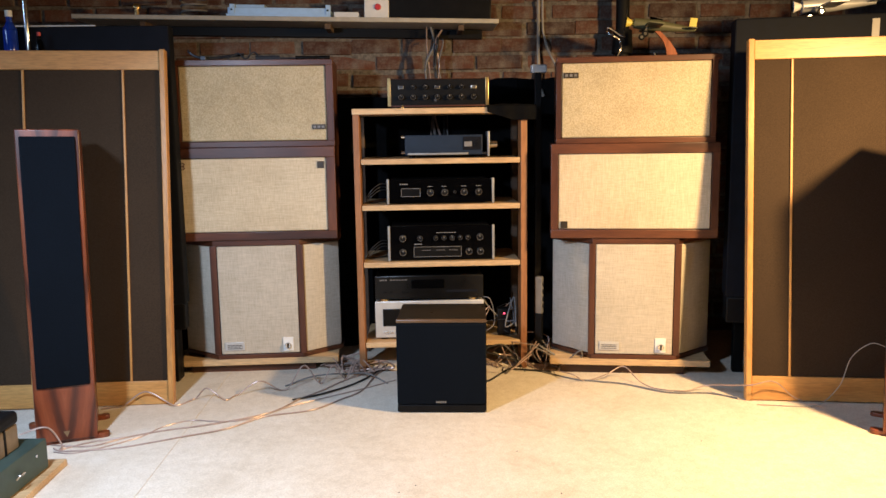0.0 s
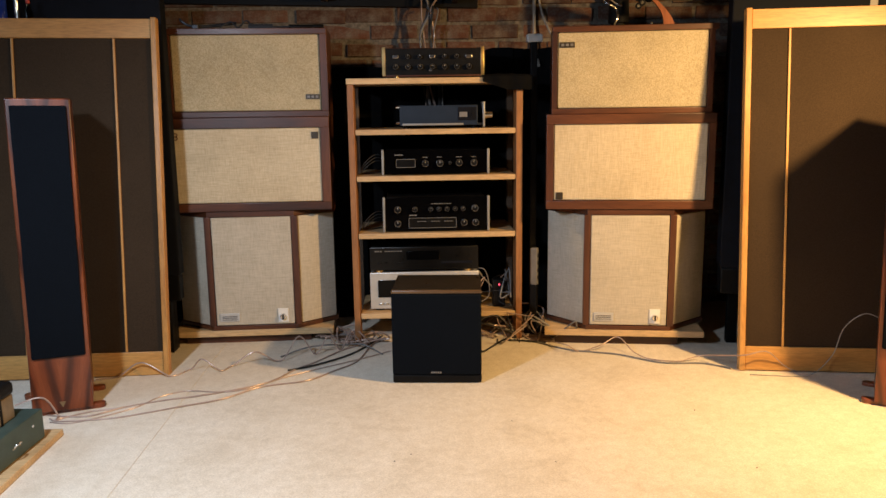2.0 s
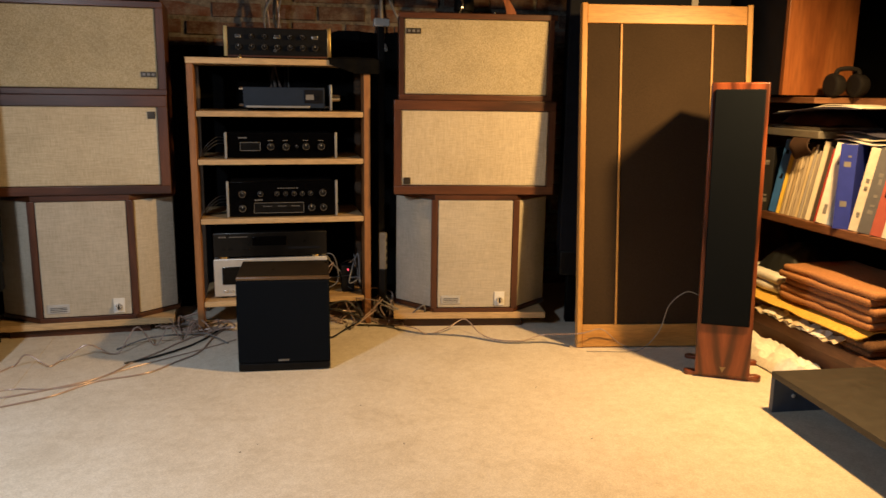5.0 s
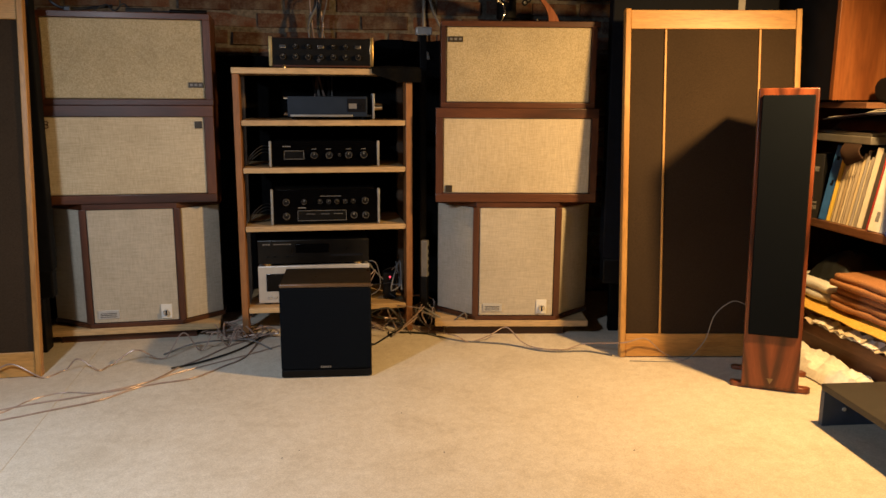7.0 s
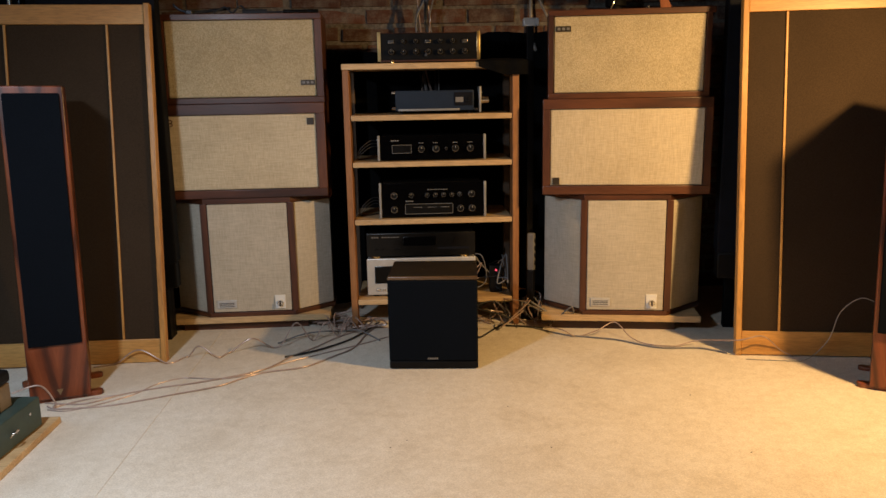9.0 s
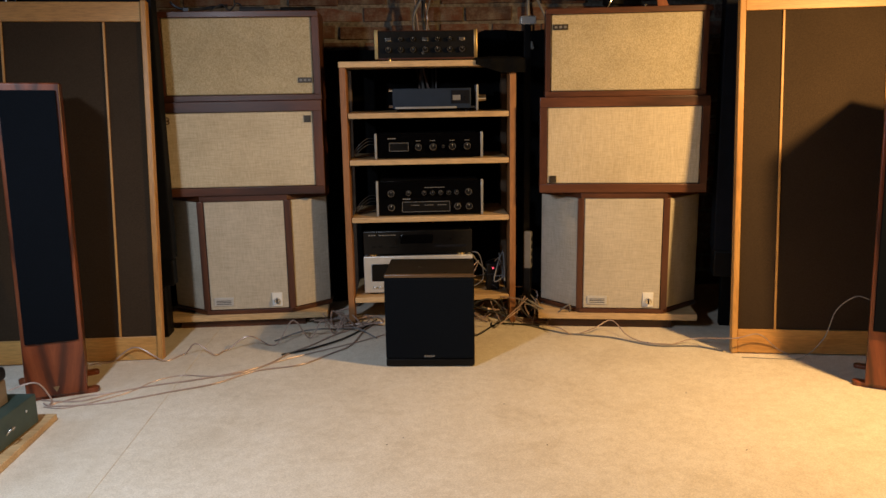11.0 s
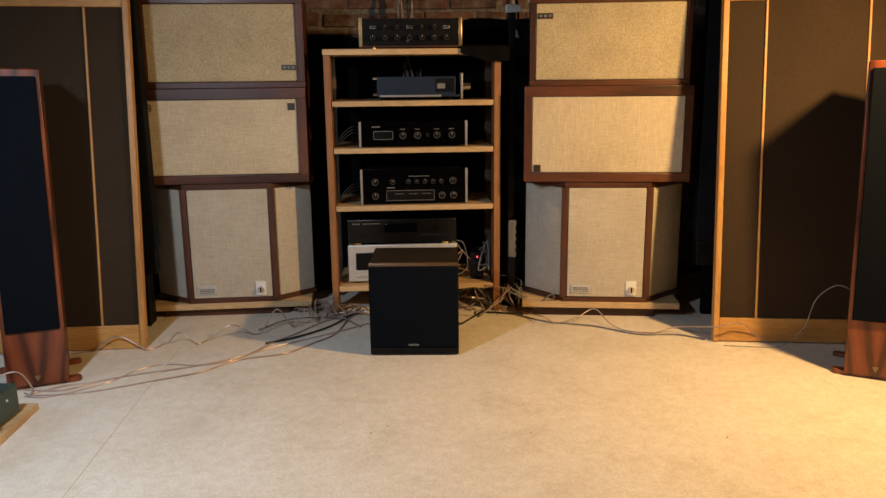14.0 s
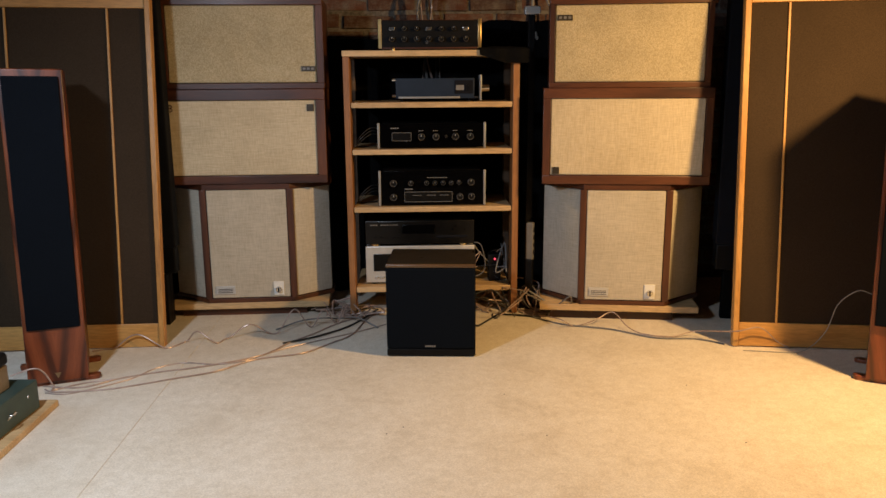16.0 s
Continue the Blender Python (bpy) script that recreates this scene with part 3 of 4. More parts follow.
# ---- the wide panel loudspeakers ----
def panel_speaker(label, m):
    s = thing("panel_loudspeaker", label, "loudspeaker", m, "panel loudspeakers")
    w, h, d = 0.62, 1.235, 0.03
    for k in (-1, 1):
        part("side_rail", box(k * (w / 2 - 0.010) - 0.010, k * (w / 2 - 0.010) + 0.010, -0.004, d, 0, h, 0.003, 3), OAK, s, "oak side rail")
    part("top_rail", box(-w / 2 + 0.0205, w / 2 - 0.0205, 0, d - 0.002, h - 0.070, h - 0.005, 0.002), OAK_X, s, "oak top rail")
    part("bottom_rail", box(-w / 2 + 0.0205, w / 2 - 0.0205, 0, d - 0.002, 0.002, 0.084, 0.002), OAK_X, s, "oak bottom rail")
    part("cloth", box(-w / 2 + 0.0202, w / 2 - 0.0202, 0.007, d - 0.006, 0.0842, h - 0.0702, 0.001), SOCK, s, "dark brown stretched cloth")
    for x in (-0.166, 0.166):
        part("strip", box(x - 0.004, x + 0.004, 0.001, 0.0068, 0.0845, h - 0.0705, 0.002), OAK, s, "thin oak strip")
    for k in (-1, 1):
        part("foot", box(k * 0.25 - 0.02, k * 0.25 + 0.02, d + 0.001, d + 0.04, 0.0085, 0.03, 0.003), BLACK, s, "black steel foot behind")
    return s


panel_speaker("oak framed panel loudspeaker with dark brown cloth", pose(-1.1704, 2.6786, 0.003, -6.5, 0.45, 3.0))
panel_speaker("oak framed panel loudspeaker in warm lamplight", pose(1.4273, 2.5321, 0.003, -6.5, -0.27, -9.4))


# ---- the slim rosewood towers ----
DULL_GILT = plain("dull_gilt", (0.24, 0.17, 0.09), 0.5, 0.4, 0.1)


def tower_speaker(label, m):
    s = thing("tower_loudspeaker", label, "loudspeaker", m, "tower loudspeakers")
    w, h, d = 0.170, 0.955, 0.24
    part("cabinet", box(-w / 2, w / 2, 0, d, 0.012, h, 0.004, 3), ROSEWOOD, s, "polished rosewood cabinet")
    part("grille", box(-w / 2 + 0.011, w / 2 - 0.011, -0.010, -0.0005, 0.184, h - 0.021, 0.004, 3), BLACK_CLOTH, s, "black cloth grille")
    part("plinth", box(-w / 2 + 0.004, w / 2 - 0.004, 0.01, d - 0.01, 0.003, 0.0125, 0.001), WALNUT, s)
    for y in (0.025, d - 0.045):
        bar = join(box(-w / 2 - 0.02, w / 2 + 0.02, y - 0.016, y + 0.016, 0.0, 0.018, 0.005, 3), disc(0.016, 0.018, -w / 2 - 0.02, y, 0.009, None, 18, "z", 0.003), disc(0.016, 0.018, w / 2 + 0.02, y, 0.009, None, 18, "z", 0.003))
        part("outrigger_foot", bar, ROSEWOOD, s, "rounded rosewood foot bar")
    badge = bmesh.new()
    vs = [badge.verts.new(c) for c in ((-0.009, -0.0012, 0.042), (0.009, -0.0012, 0.042), (0, -0.0012, 0.024))]
    badge.faces.new(vs)
    ex = bmesh.ops.extrude_face_region(badge, geom=badge.faces[:])
    bmesh.ops.translate(badge, verts=[v for v in ex["geom"] if isinstance(v, bmesh.types.BMVert)], vec=(0, 0.001, 0))
    bmesh.ops.recalc_face_normals(badge, faces=badge.faces)
    part("emblem", badge, DULL_GILT, s, "small gilt triangle emblem")
    return s


tower_speaker("slim rosewood tower loudspeaker with black grille", pose(-1.081, 2.350, 0, -0.4, 0.9, 21))
tower_speaker("slim rosewood tower loudspeaker in warm lamplight", pose(1.467, 2.190, 0, -1.2, -1.0, -31))


# ---- behind the stacks: black sheets, pipes, wall shelf ----
def sheet(nx, ny, fn, thick):
    """A closed sheet with thickness; fn(u, v) gives the place of its upper side, u and v from 0 to 1."""
    bm = bmesh.new()
    grid = [[bm.verts.new(fn(i / nx, j / ny)) for j in range(ny + 1)] for i in range(nx + 1)]
    for i in range(nx):
        for j in range(ny):
            bm.faces.new((grid[i][j], grid[i + 1][j], grid[i + 1][j + 1], grid[i][j + 1]))
    bmesh.ops.recalc_face_normals(bm, faces=bm.faces)
    bmesh.ops.solidify(bm, geom=bm.faces[:], thickness=thick)
    return rounded(bm)


MATT_BLACK = plain("matt_black", (0.0045, 0.0045, 0.0048), 0.95, 0, 0.3, 0.05)
# three rippled matt black sheets cover the wall to about 1.1 m
drape = thing("black_sheets", "rippled black sheets before the lower brick wall", "drape")
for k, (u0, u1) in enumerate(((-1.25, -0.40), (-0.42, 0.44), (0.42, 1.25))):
    part("drape_panel", sheet(40, 10, lambda u, v: (u0 + (u1 - u0) * u, 3.43 + 0.012 * (k % 2) + 0.03 * math.sin((u + k) * 21) + 0.012 * math.sin(u * 9 + 2 * v), v * (1.085 + 0.07 * min(1.0, max(0.0, (u0 + (u1 - u0) * u - 0.15) / 0.2)) + 0.012 * math.sin((u + k) * 3.1) + 0.008 * math.sin((u + k) * 11))), 0.006), MATT_BLACK, drape)

SAG = pose(-0.5, 0, 1.395, 0, 1.2, 0)
shelf = thing("wall_shelf", "long pale board shelf sagging on the brick wall", "shelf", SAG)
part("board", box(-0.86, 0.85, 3.30, 3.545, -0.012, 0.006, 0.003), plain("pale_board", (0.42, 0.38, 0.30), 0.7, 0, 0.15), shelf)
# black strip stands in for the band of shade below the board
part("cleat", box(-0.8, 0.80, 3.505, 3.539, -0.05, -0.0125, 0.002), BLACK, shelf, "black strip for the shade under the board")
for x in (-0.6, 0.15, 0.7):
    part("bracket", box(x - 0.012, x + 0.012, 3.36, 3.505, -0.034, -0.0123, 0.002), JOIST, shelf)
PALE_BLUE = plain("pale_blue_aluminium", (0.42, 0.58, 0.78), 0.4, 0.1, 0.08)
tray = thing("drive_tray", "pale blue metal equipment tray on the shelf", "tray", SAG @ pose(-0.043, 3.33, 0.006))
part("body", box(-0.205, 0.205, 0.0, 0.14, 0.0, 0.038, 0.002), PALE_BLUE, tray)
part("lip", box(-0.21, 0.21, -0.006, 0.0, 0.0, 0.012, 0.001), PALE_BLUE, tray)
for x in (-0.196, 0.19):
    part("ear", box(x, x + 0.02, -0.005, 0.02, 0.012, 0.05, 0.001), PALE_BLUE, tray)
    part("screw", disc(0.004, 0.004, x + 0.008, -0.006, 0.028, None, 10), BLACK, tray)
part("upper_cover", box(-0.19, -0.06, 0.02, 0.12, 0.038, 0.052, 0.002), PALE_BLUE, tray)
single("white_carton", box(-0.05, 0.05, 0, 0.09, 0, 0.024, 0.002), WHITE, "small white carton on the wall shelf", "box", SAG @ pose(0.23, 3.33, 0.006))
jar = thing("plastic_box", "white plastic box with a red button", "box", SAG @ pose(0.353, 3.33, 0.006))
part("body", box(-0.05, 0.05, 0, 0.08, 0, 0.075, 0.004), WHITE, jar)
part("red_button", disc(0.014, 0.012, 0.005, -0.005, 0.045, 0.011, 18, "y", 0.003), plain("red_plastic", (0.55, 0.03, 0.03), 0.4), jar)
single("black_case", box(-0.21, 0.21, 0, 0.15, 0, 0.09, 0.006), BLACK, "long black case on the wall shelf", "case", SAG @ pose(0.612, 3.34, 0.006))
coil = tube([(0.05 * math.cos(a) * (1 + 0.12 * math.sin(3.1 * a)), 0.05 * math.sin(a), 0.006 + 0.0026 * k) for k, a in enumerate([i * 0.7 for i in range(30)])], 0.004, 3)
single("cable_coil", coil, WIRE_GREY, "coil of grey cable on the shelf", "cable", SAG @ pose(-0.40, 3.38, 0.006))
single("glass_knob", join(disc(0.012, 0.03, 0, 0, 0.015, 0.009, 14, "z"), disc(0.018, 0.02, 0, 0, 0.04, 0.013, 14, "z", 0.003)), GOLD, "small brass ornament on the shelf", "ornament", SAG @ pose(-0.62, 3.36, 0.006))

PIPE = plain("black_iron", (0.006, 0.006, 0.006), 0.65, 0, 0.3, 0.2)
pipe = thing("drain_pipe", "black iron pipe with collar before the bricks", "pipe", pose(0.890, 3.43, 0))
part("shaft", disc(0.028, 2.34, 0, 0, 1.17, None, 24, "z"), PIPE, pipe)
part("collar", disc(0.044, 0.10, 0, 0, 1.30, 0.04, 24, "z", 0.006), PIPE, pipe)
CONDUIT = plain("grey_conduit", (0.32, 0.30, 0.265), 0.6, 0, 0.12)
single("conduit", tube([(0.545, 3.52, 2.34), (0.545, 3.52, 1.6), (0.545, 3.52, 1.25), (0.548, 3.50, 1.15), (0.55, 3.42, 1.08)], 0.007), CONDUIT, "thin grey conduit running down the bricks", "conduit")
single("conduit", tube([(0.565, 3.525, 2.34), (0.563, 3.525, 1.5), (0.575, 3.52, 1.32), (0.62, 3.46, 1.19), (0.64, 3.42, 1.10)], 0.005), CONDUIT, "thin grey conduit bending away at its foot", "conduit")
single("junction_clamp", join(box(-0.03, 0.03, -0.02, 0.02, 0, 0.03, 0.004), disc(0.012, 0.05, 0.0, -0.005, 0.02, None, 12, "x")), SILVER, "pale metal clamp on top of black post", "clamp", pose(0.487, 3.14, 1.155))
post = thing("black_post", "black steel post beside the rack", "post", pose(0.485, 3.14, 0))
part("shaft", box(-0.013, 0.013, -0.013, 0.013, 0.006, 1.155, 0.003), BLACK, post)
part("base_plate", box(-0.05, 0.05, -0.05, 0.05, 0.0, 0.006, 0.002), SATIN, post)
for k in range(7):
    x = 0.055 + 0.012 * k + random.uniform(-0.004, 0.004)
    single("hanging_cable", tube([(x + 0.02 * math.sin(k * 2.0), 3.44, 1.44 - 0.02 * k), (x + 0.012 * math.sin(k), 3.43 - 0.006 * k, 1.3), (x - 0.01 + 0.018 * math.cos(k * 1.7), 3.42, 1.2), (x + 0.02 * math.cos(k * 2.3), 3.40, 1.06 - 0.03 * (k % 3)), (x + 0.01, 3.41, 0.9)], 0.003 + 0.0012 * (k % 3)), (WIRE, WIRE_BLACK, WIRE_GREY, WIRE_BLACK, WIRE, WIRE_BLACK, WIRE_GREY)[k], "thin cable hanging down the brick wall", "cable", None, "cables hanging behind the rack")
def over_edge(u, v):
    """A cloth lying on the rack top and hanging over its front and end; v runs from the back to the hanging hem."""
    x = 0.275 + 0.19 * u
    run = 0.30 * v
    if run < 0.19:
        y, z = 3.205 - run, 1.0265
    else:
        y, z = 3.0135 + 0.004 * math.sin(14 * u), 1.0265 - (run - 0.19) * (0.20 + 0.28 * min(1.0, u * 2))
    lump = 0.005 * math.sin(7 * u + 9 * v) ** 2 + 0.008 * math.sin(math.pi * u) * math.sin(3 * v + 1) ** 2
    return (x, y - 0.3 * lump, z + (lump if run < 0.19 else 0.0))


single("black_cloth", sheet(26, 34, over_edge, 0.003), MATT_BLACK, "black cloth draped over the rack corner", "cloth")

strip = thing("power_strip", "white power strip standing beside the rack", "power strip", pose(0.50, 3.09, 0.205, 0, 0, 68))
part("body", box(-0.014, 0.014, 0, 0.03, 0, 0.15, 0.005), plain("aged_white_plastic", (0.15, 0.145, 0.135), 0.5), strip)
for z in (0.03, 0.06, 0.09, 0.12):
    part("socket", disc(0.010, 0.003, 0, -0.0005, z, None, 16), BLACK, strip)
single("strip_support", box(-0.018, 0.018, 0.002, 0.028, 0, 0.205, 0.002), BLACK, "black block under the power strip", "block", pose(0.50, 3.09, 0, 0, 0, 68))


# ---- tall dark cabinets behind the panels ----
def dark_cabinet(label, x0, x1, y0, y1, top, m=None):
    s = thing("dark_cabinet", label, "cabinet", m, "cabinets behind the panels")
    part("body", box(x0, x1, y0, y1, 0.30, top, 0.006), NAVY, s)
    part("base_moulding", box(x0 + 0.005, x1 - 0.005, y0 + 0.004, y1 - 0.004, 0.2, 0.2995, 0.006), BLACK, s, "black base moulding")
    for x in (x0 + 0.06, x1 - 0.06):
        for y in (y0 + 0.05, y1 - 0.05):
            part("leg", box(x - 0.02, x + 0.02, y - 0.02, y + 0.02, 0, 0.1995, 0.003), BLACK, s)
    return s


cab_r = dark_cabinet("tall navy cabinet with pale tape strip behind panel", 0.0, 0.60, 0.0, 0.10, 1.318, pose(1.157, 2.885, 0, 0, 0, -13.7))
part("tape_strip", box(0.452, 0.476, -0.0025, -0.0005, 1.19, 1.30, 0), CONDUIT, cab_r, "pale tape strip")
cab_l = dark_cabinet("tall navy cabinet with a bottle ledge", -1.66, -0.879, 2.96, 3.022, 1.325)
part("ledge", box(-1.66, -1.0, 2.905, 2.9595, 1.165, 1.178, 0.002), NAVY, cab_l)


def bottle(label, x, y, z, r, h, glass, cap):
    s = thing("bottle", label, "bottle", pose(x, y, z), "bottles on the dark cabinet")
    b = part("body", join(disc(r, h * 0.7, 0, 0, h * 0.35, None, 20, "z", 0.004), disc(r, h * 0.14, 0, 0, h * 0.77, r * 0.45, 20, "z"), disc(r * 0.42, h * 0.1, 0, 0, h * 0.89, None, 16, "z")), glass, s)
    part("cap", disc(r * 0.5, h * 0.12, 0, 0, h * 0.99, None, 16, "z", 0.002), cap, s, "bottle cap")
    return s


BLUE_GLASS = plain("blue_glass", (0.015, 0.04, 0.30), 0.1, 0, 0.2)
RED_CAP = plain("red_cap", (0.55, 0.07, 0.05), 0.45)
bottle("blue glass bottle on the dark cabinet", -1.425, 2.932, 1.178, 0.024, 0.19, BLUE_GLASS, WHITE)
bottle("small dark bottle with red cap", -1.326, 2.932, 1.178, 0.013, 0.118, GLASS_BLACK, RED_CAP)
single("steel_tube", disc(0.009, 0.26, 0, 0, 0.13, None, 16, "z", 0.002), CHROME, "upright polished steel tube", "tube", pose(-1.372, 2.945, 1.178))
single("pale_rod", tube([(-1.43, 2.985, 1.329), (-1.30, 2.988, 1.329), (-1.15, 2.992, 1.329)], 0.004), WHITE, "thin pale rod lying on the cabinet", "rod")


# ---- clutter on the top loudspeakers ----
STEEL = plain("tool_steel", (0.06, 0.068, 0.085), 0.4, 0.6, 0.2)
TOP_L = LEFT @ pose(0.0185, 0.005, 1.2097)
pl = thing("pliers", "steel pliers lying open on the loudspeaker", "pliers", TOP_L @ pose(-0.19, 0.07, 0.0, 0, 0, 10))
part("handle", tube([(0, 0, 0.012), (0.05, 0.012, 0.016), (0.12, 0.02, 0.026), (0.15, 0.022, 0.03)], 0.006), STEEL, pl)
part("handle", tube([(0, 0, 0.012), (-0.03, 0.01, 0.02), (-0.05, 0.015, 0.034), (-0.055, 0.02, 0.042)], 0.005), STEEL, pl)
part("jaw", box(-0.012, 0.012, -0.04, 0.012, 0.0, 0.018, 0.004), STEEL, pl)
single("screwdriver", join(tube([(0, 0, 0.009), (0.08, 0.0, 0.009), (0.13, 0, 0.009)], 0.003), tube([(-0.09, 0, 0.010), (-0.04, 0, 0.010), (0.0, 0, 0.010)], 0.010)), STEEL, "dark screwdriver on the loudspeaker", "screwdriver", TOP_L @ pose(0.10, 0.05, 0.0, 0, 0, 4))
single("marker_pen", join(disc(0.008, 0.10, 0, 0, 0.008, None, 14, "x", 0.002), disc(0.0085, 0.04, 0.06, 0, 0.0085, None, 14, "x", 0.002)), BLACK, "black marker pen on the loudspeaker", "pen", TOP_L @ pose(0.21, 0.04, 0.0, 0, 0, 3))
single("wire_scrap", tube([(-0.10, 0, 0.006), (-0.06, 0.01, 0.03), (-0.03, 0.0, 0.008), (0.0, 0.012, 0.034), (0.03, 0.0, 0.006), (0.06, -0.01, 0.012)], 0.003), STEEL, "bent wire scrap on the loudspeaker", "wire", TOP_L @ pose(0.0, 0.06, 0.0))


def model_plane(label, m, body_mat, wing_mat, tip_mat, s, gear=0.043):
    p = thing("model_plane", label, "model plane", m, "model planes")
    fus = join(disc(0.020 * s, 0.09 * s, -0.05 * s, 0, 0, 0.024 * s, 20, "x"), disc(0.024 * s, 0.15 * s, 0.07 * s, 0, 0, 0.007 * s, 20, "x"))
    part("fuselage", turn(fus, Matrix()), body_mat, p)
    part("nose", disc(0.02 * s, 0.03 * s, -0.11 * s, 0, 0, 0.008 * s, 18, "x"), tip_mat, p, "bright nose cowling")
    part("wing", box(-0.055 * s, 0.005 * s, -0.15 * s, 0.15 * s, -0.012 * s, -0.006 * s, 0.002), wing_mat, p)
    part("tail_plane", box(0.115 * s, 0.145 * s, -0.05 * s, 0.05 * s, 0.0, 0.005 * s, 0.0015), wing_mat, p)
    part("fin", box(0.12 * s, 0.148 * s, -0.002 * s, 0.002 * s, 0.0, 0.045 * s, 0.001), tip_mat, p)
    part("canopy", disc(0.013 * s, 0.05 * s, -0.01 * s, 0, 0.02 * s, 0.006 * s, 16, "x"), GLASS_BLACK, p)
    for k in (-1, 1):
        part("propeller_blade", turn(box(-0.002, 0.002, -0.006 * s, 0.006 * s, 0, 0.055 * s, 0.001), pose(-0.128 * s, 0, 0, 90 + 90 * k)), BLACK, p)
        w = part("wheel", disc(0.013 * s, 0.008 * s, -0.05 * s, k * 0.055 * s, -gear * s, None, 18, "y", 0.002), BLACK, p)
        part("hub", disc(0.006 * s, 0.009 * s, -0.05 * s, k * 0.055 * s, -gear * s, None, 12), CHROME, w)
        part("strut", box(-0.053 * s, -0.047 * s, k * 0.055 * s - 0.003, k * 0.055 * s + 0.003, (0.008 - gear) * s, -0.01 * s, 0), CHROME, p)
    return p


OLIVE = plain("olive_paint", (0.10, 0.10, 0.05), 0.5)
YELLOW = plain("yellow_paint", (0.62, 0.50, 0.06), 0.45)
TOP_R = RIGHT @ pose(0.0055, 0.005, 1.1942)
ORANGE = wood("orange_wood", (0.22, 0.06, 0.018), (0.32, 0.095, 0.03), (0.38, 0.12, 0.04), "z", 0.35)
arm = thing("display_stand", "curved orange wooden display stand", "stand", TOP_R @ pose(0.155, 0.16, 0))
part("base", box(-0.045, 0.035, -0.035, 0.035, 0, 0.010, 0.003), ORANGE, arm)
arc = [i / 10 for i in range(11)]
outline = [(0.014 - 0.066 * q ** 1.5, 0.009 + 0.092 * q) for q in arc] + [(-0.026 - 0.045 * q ** 2.2, 0.009 + 0.092 * q) for q in reversed(arc)]
part("arm", turn(prism(outline, -0.008, 0.008), pose(0, 0, 0, 90)), ORANGE, arm)
model_plane("olive and yellow model plane on wooden stand", TOP_R @ pose(0.095, 0.16, 0.122, 0, 8, 0), OLIVE, OLIVE, YELLOW, 0.95)
model_plane("silver model plane standing on the dark cabinet", pose(1.49, 2.862, 1.3595, 0, -2, -8), SILVER, EDGE, WHITE, 1.05, 0.0265)
single("wire_hook", tube([(0, 0, 0.004), (0.015, 0, 0.04), (0.01, 0.01, 0.07), (-0.015, 0, 0.085), (-0.035, 0.01, 0.10), (-0.03, 0, 0.115), (0.01, 0.01, 0.09), (0.03, 0, 0.08)], 0.004), CHROME, "bent bright wire on the loudspeaker", "wire", TOP_R @ pose(-0.06, 0.12, 0))
single("small_bead", disc(0.006, 0.009, 0, 0, 0.0045, 0.004, 12, "z"), CHROME, "tiny bright bead on the loudspeaker edge", "bead", TOP_R @ pose(0.065, 0.02, 0))


# ---- cables on the carpet ----
def floor_cable(label, pts, r, material):
    run = [(p.x, p.y, max(p.z, 0.001) + r) for p in spline(pts, 8)]
    return single("speaker_cable", tube(run, r, 8, 8, False), material, label, "cable", None, "cables on the carpet")


floor_cable("twisted copper speaker cable looping over the carpet", [(-1.1, 2.655, 0), (-1.036, 2.673, 0), (-0.948, 2.672, 0.053), (-0.847, 2.67, 0), (-0.801, 2.738, 0), (-0.754, 2.728, 0.042), (-0.686, 2.717, 0), (-0.658, 2.77, 0), (-0.58, 2.792, 0.044), (-0.493, 2.814, 0), (-0.427, 2.849, 0.082), (-0.373, 2.884, 0), (-0.325, 2.908, 0.062), (-0.282, 2.932, 0), (-0.248, 2.961, 0.062), (-0.204, 2.99, 0)], 0.0026, WIRE)
floor_cable("flat copper speaker cable across the carpet", [(-1.106, 2.311, 0), (-1.062, 2.286, 0), (-0.925, 2.298, 0), (-0.828, 2.335, 0), (-0.73, 2.383, 0), (-0.621, 2.436, 0), (-0.514, 2.54, 0), (-0.371, 2.589, 0), (-0.285, 2.686, 0), (-0.212, 2.785, 0), (-0.17, 2.965, 0), (-0.118, 3.081, 0)], 0.0026, WIRE)
floor_cable("flat copper speaker cable across the carpet", [(-1.124, 2.338, 0), (-1.001, 2.321, 0), (-0.907, 2.391, 0), (-0.8, 2.44, 0), (-0.701, 2.472, 0), (-0.569, 2.534, 0), (-0.487, 2.598, 0), (-0.426, 2.709, 0), (-0.357, 2.797, 0), (-0.285, 2.911, 0), (-0.204, 2.997, 0)], 0.0026, WIRE)
floor_cable("copper speaker cable curling beside the tower", [(-1.2, 2.3, 0.05), (-1.13, 2.33, 0.06), (-1.092, 2.336, 0), (-1.081, 2.292, 0), (-1.068, 2.312, 0), (-1, 2.36, 0), (-0.922, 2.382, 0)], 0.0026, WIRE)
floor_cable("thin copper speaker cable running to the subwoofer", [(-1.094, 2.284, 0), (-1.016, 2.275, 0), (-0.884, 2.375, 0), (-0.828, 2.471, 0), (-0.751, 2.521, 0), (-0.636, 2.503, 0), (-0.55, 2.533, 0), (-0.454, 2.629, 0), (-0.365, 2.698, 0), (-0.252, 2.776, 0), (-0.174, 2.834, 0), (-0.092, 2.902, 0)], 0.002, WIRE)
floor_cable("thin dark cable near the loudspeaker stand", [(-0.50, 2.86, 0), (-0.42, 2.93, 0.01), (-0.33, 2.90, 0.03), (-0.28, 2.99, 0), (-0.20, 2.93, 0.02), (-0.12, 2.86, 0)], 0.003, WIRE_GREY)
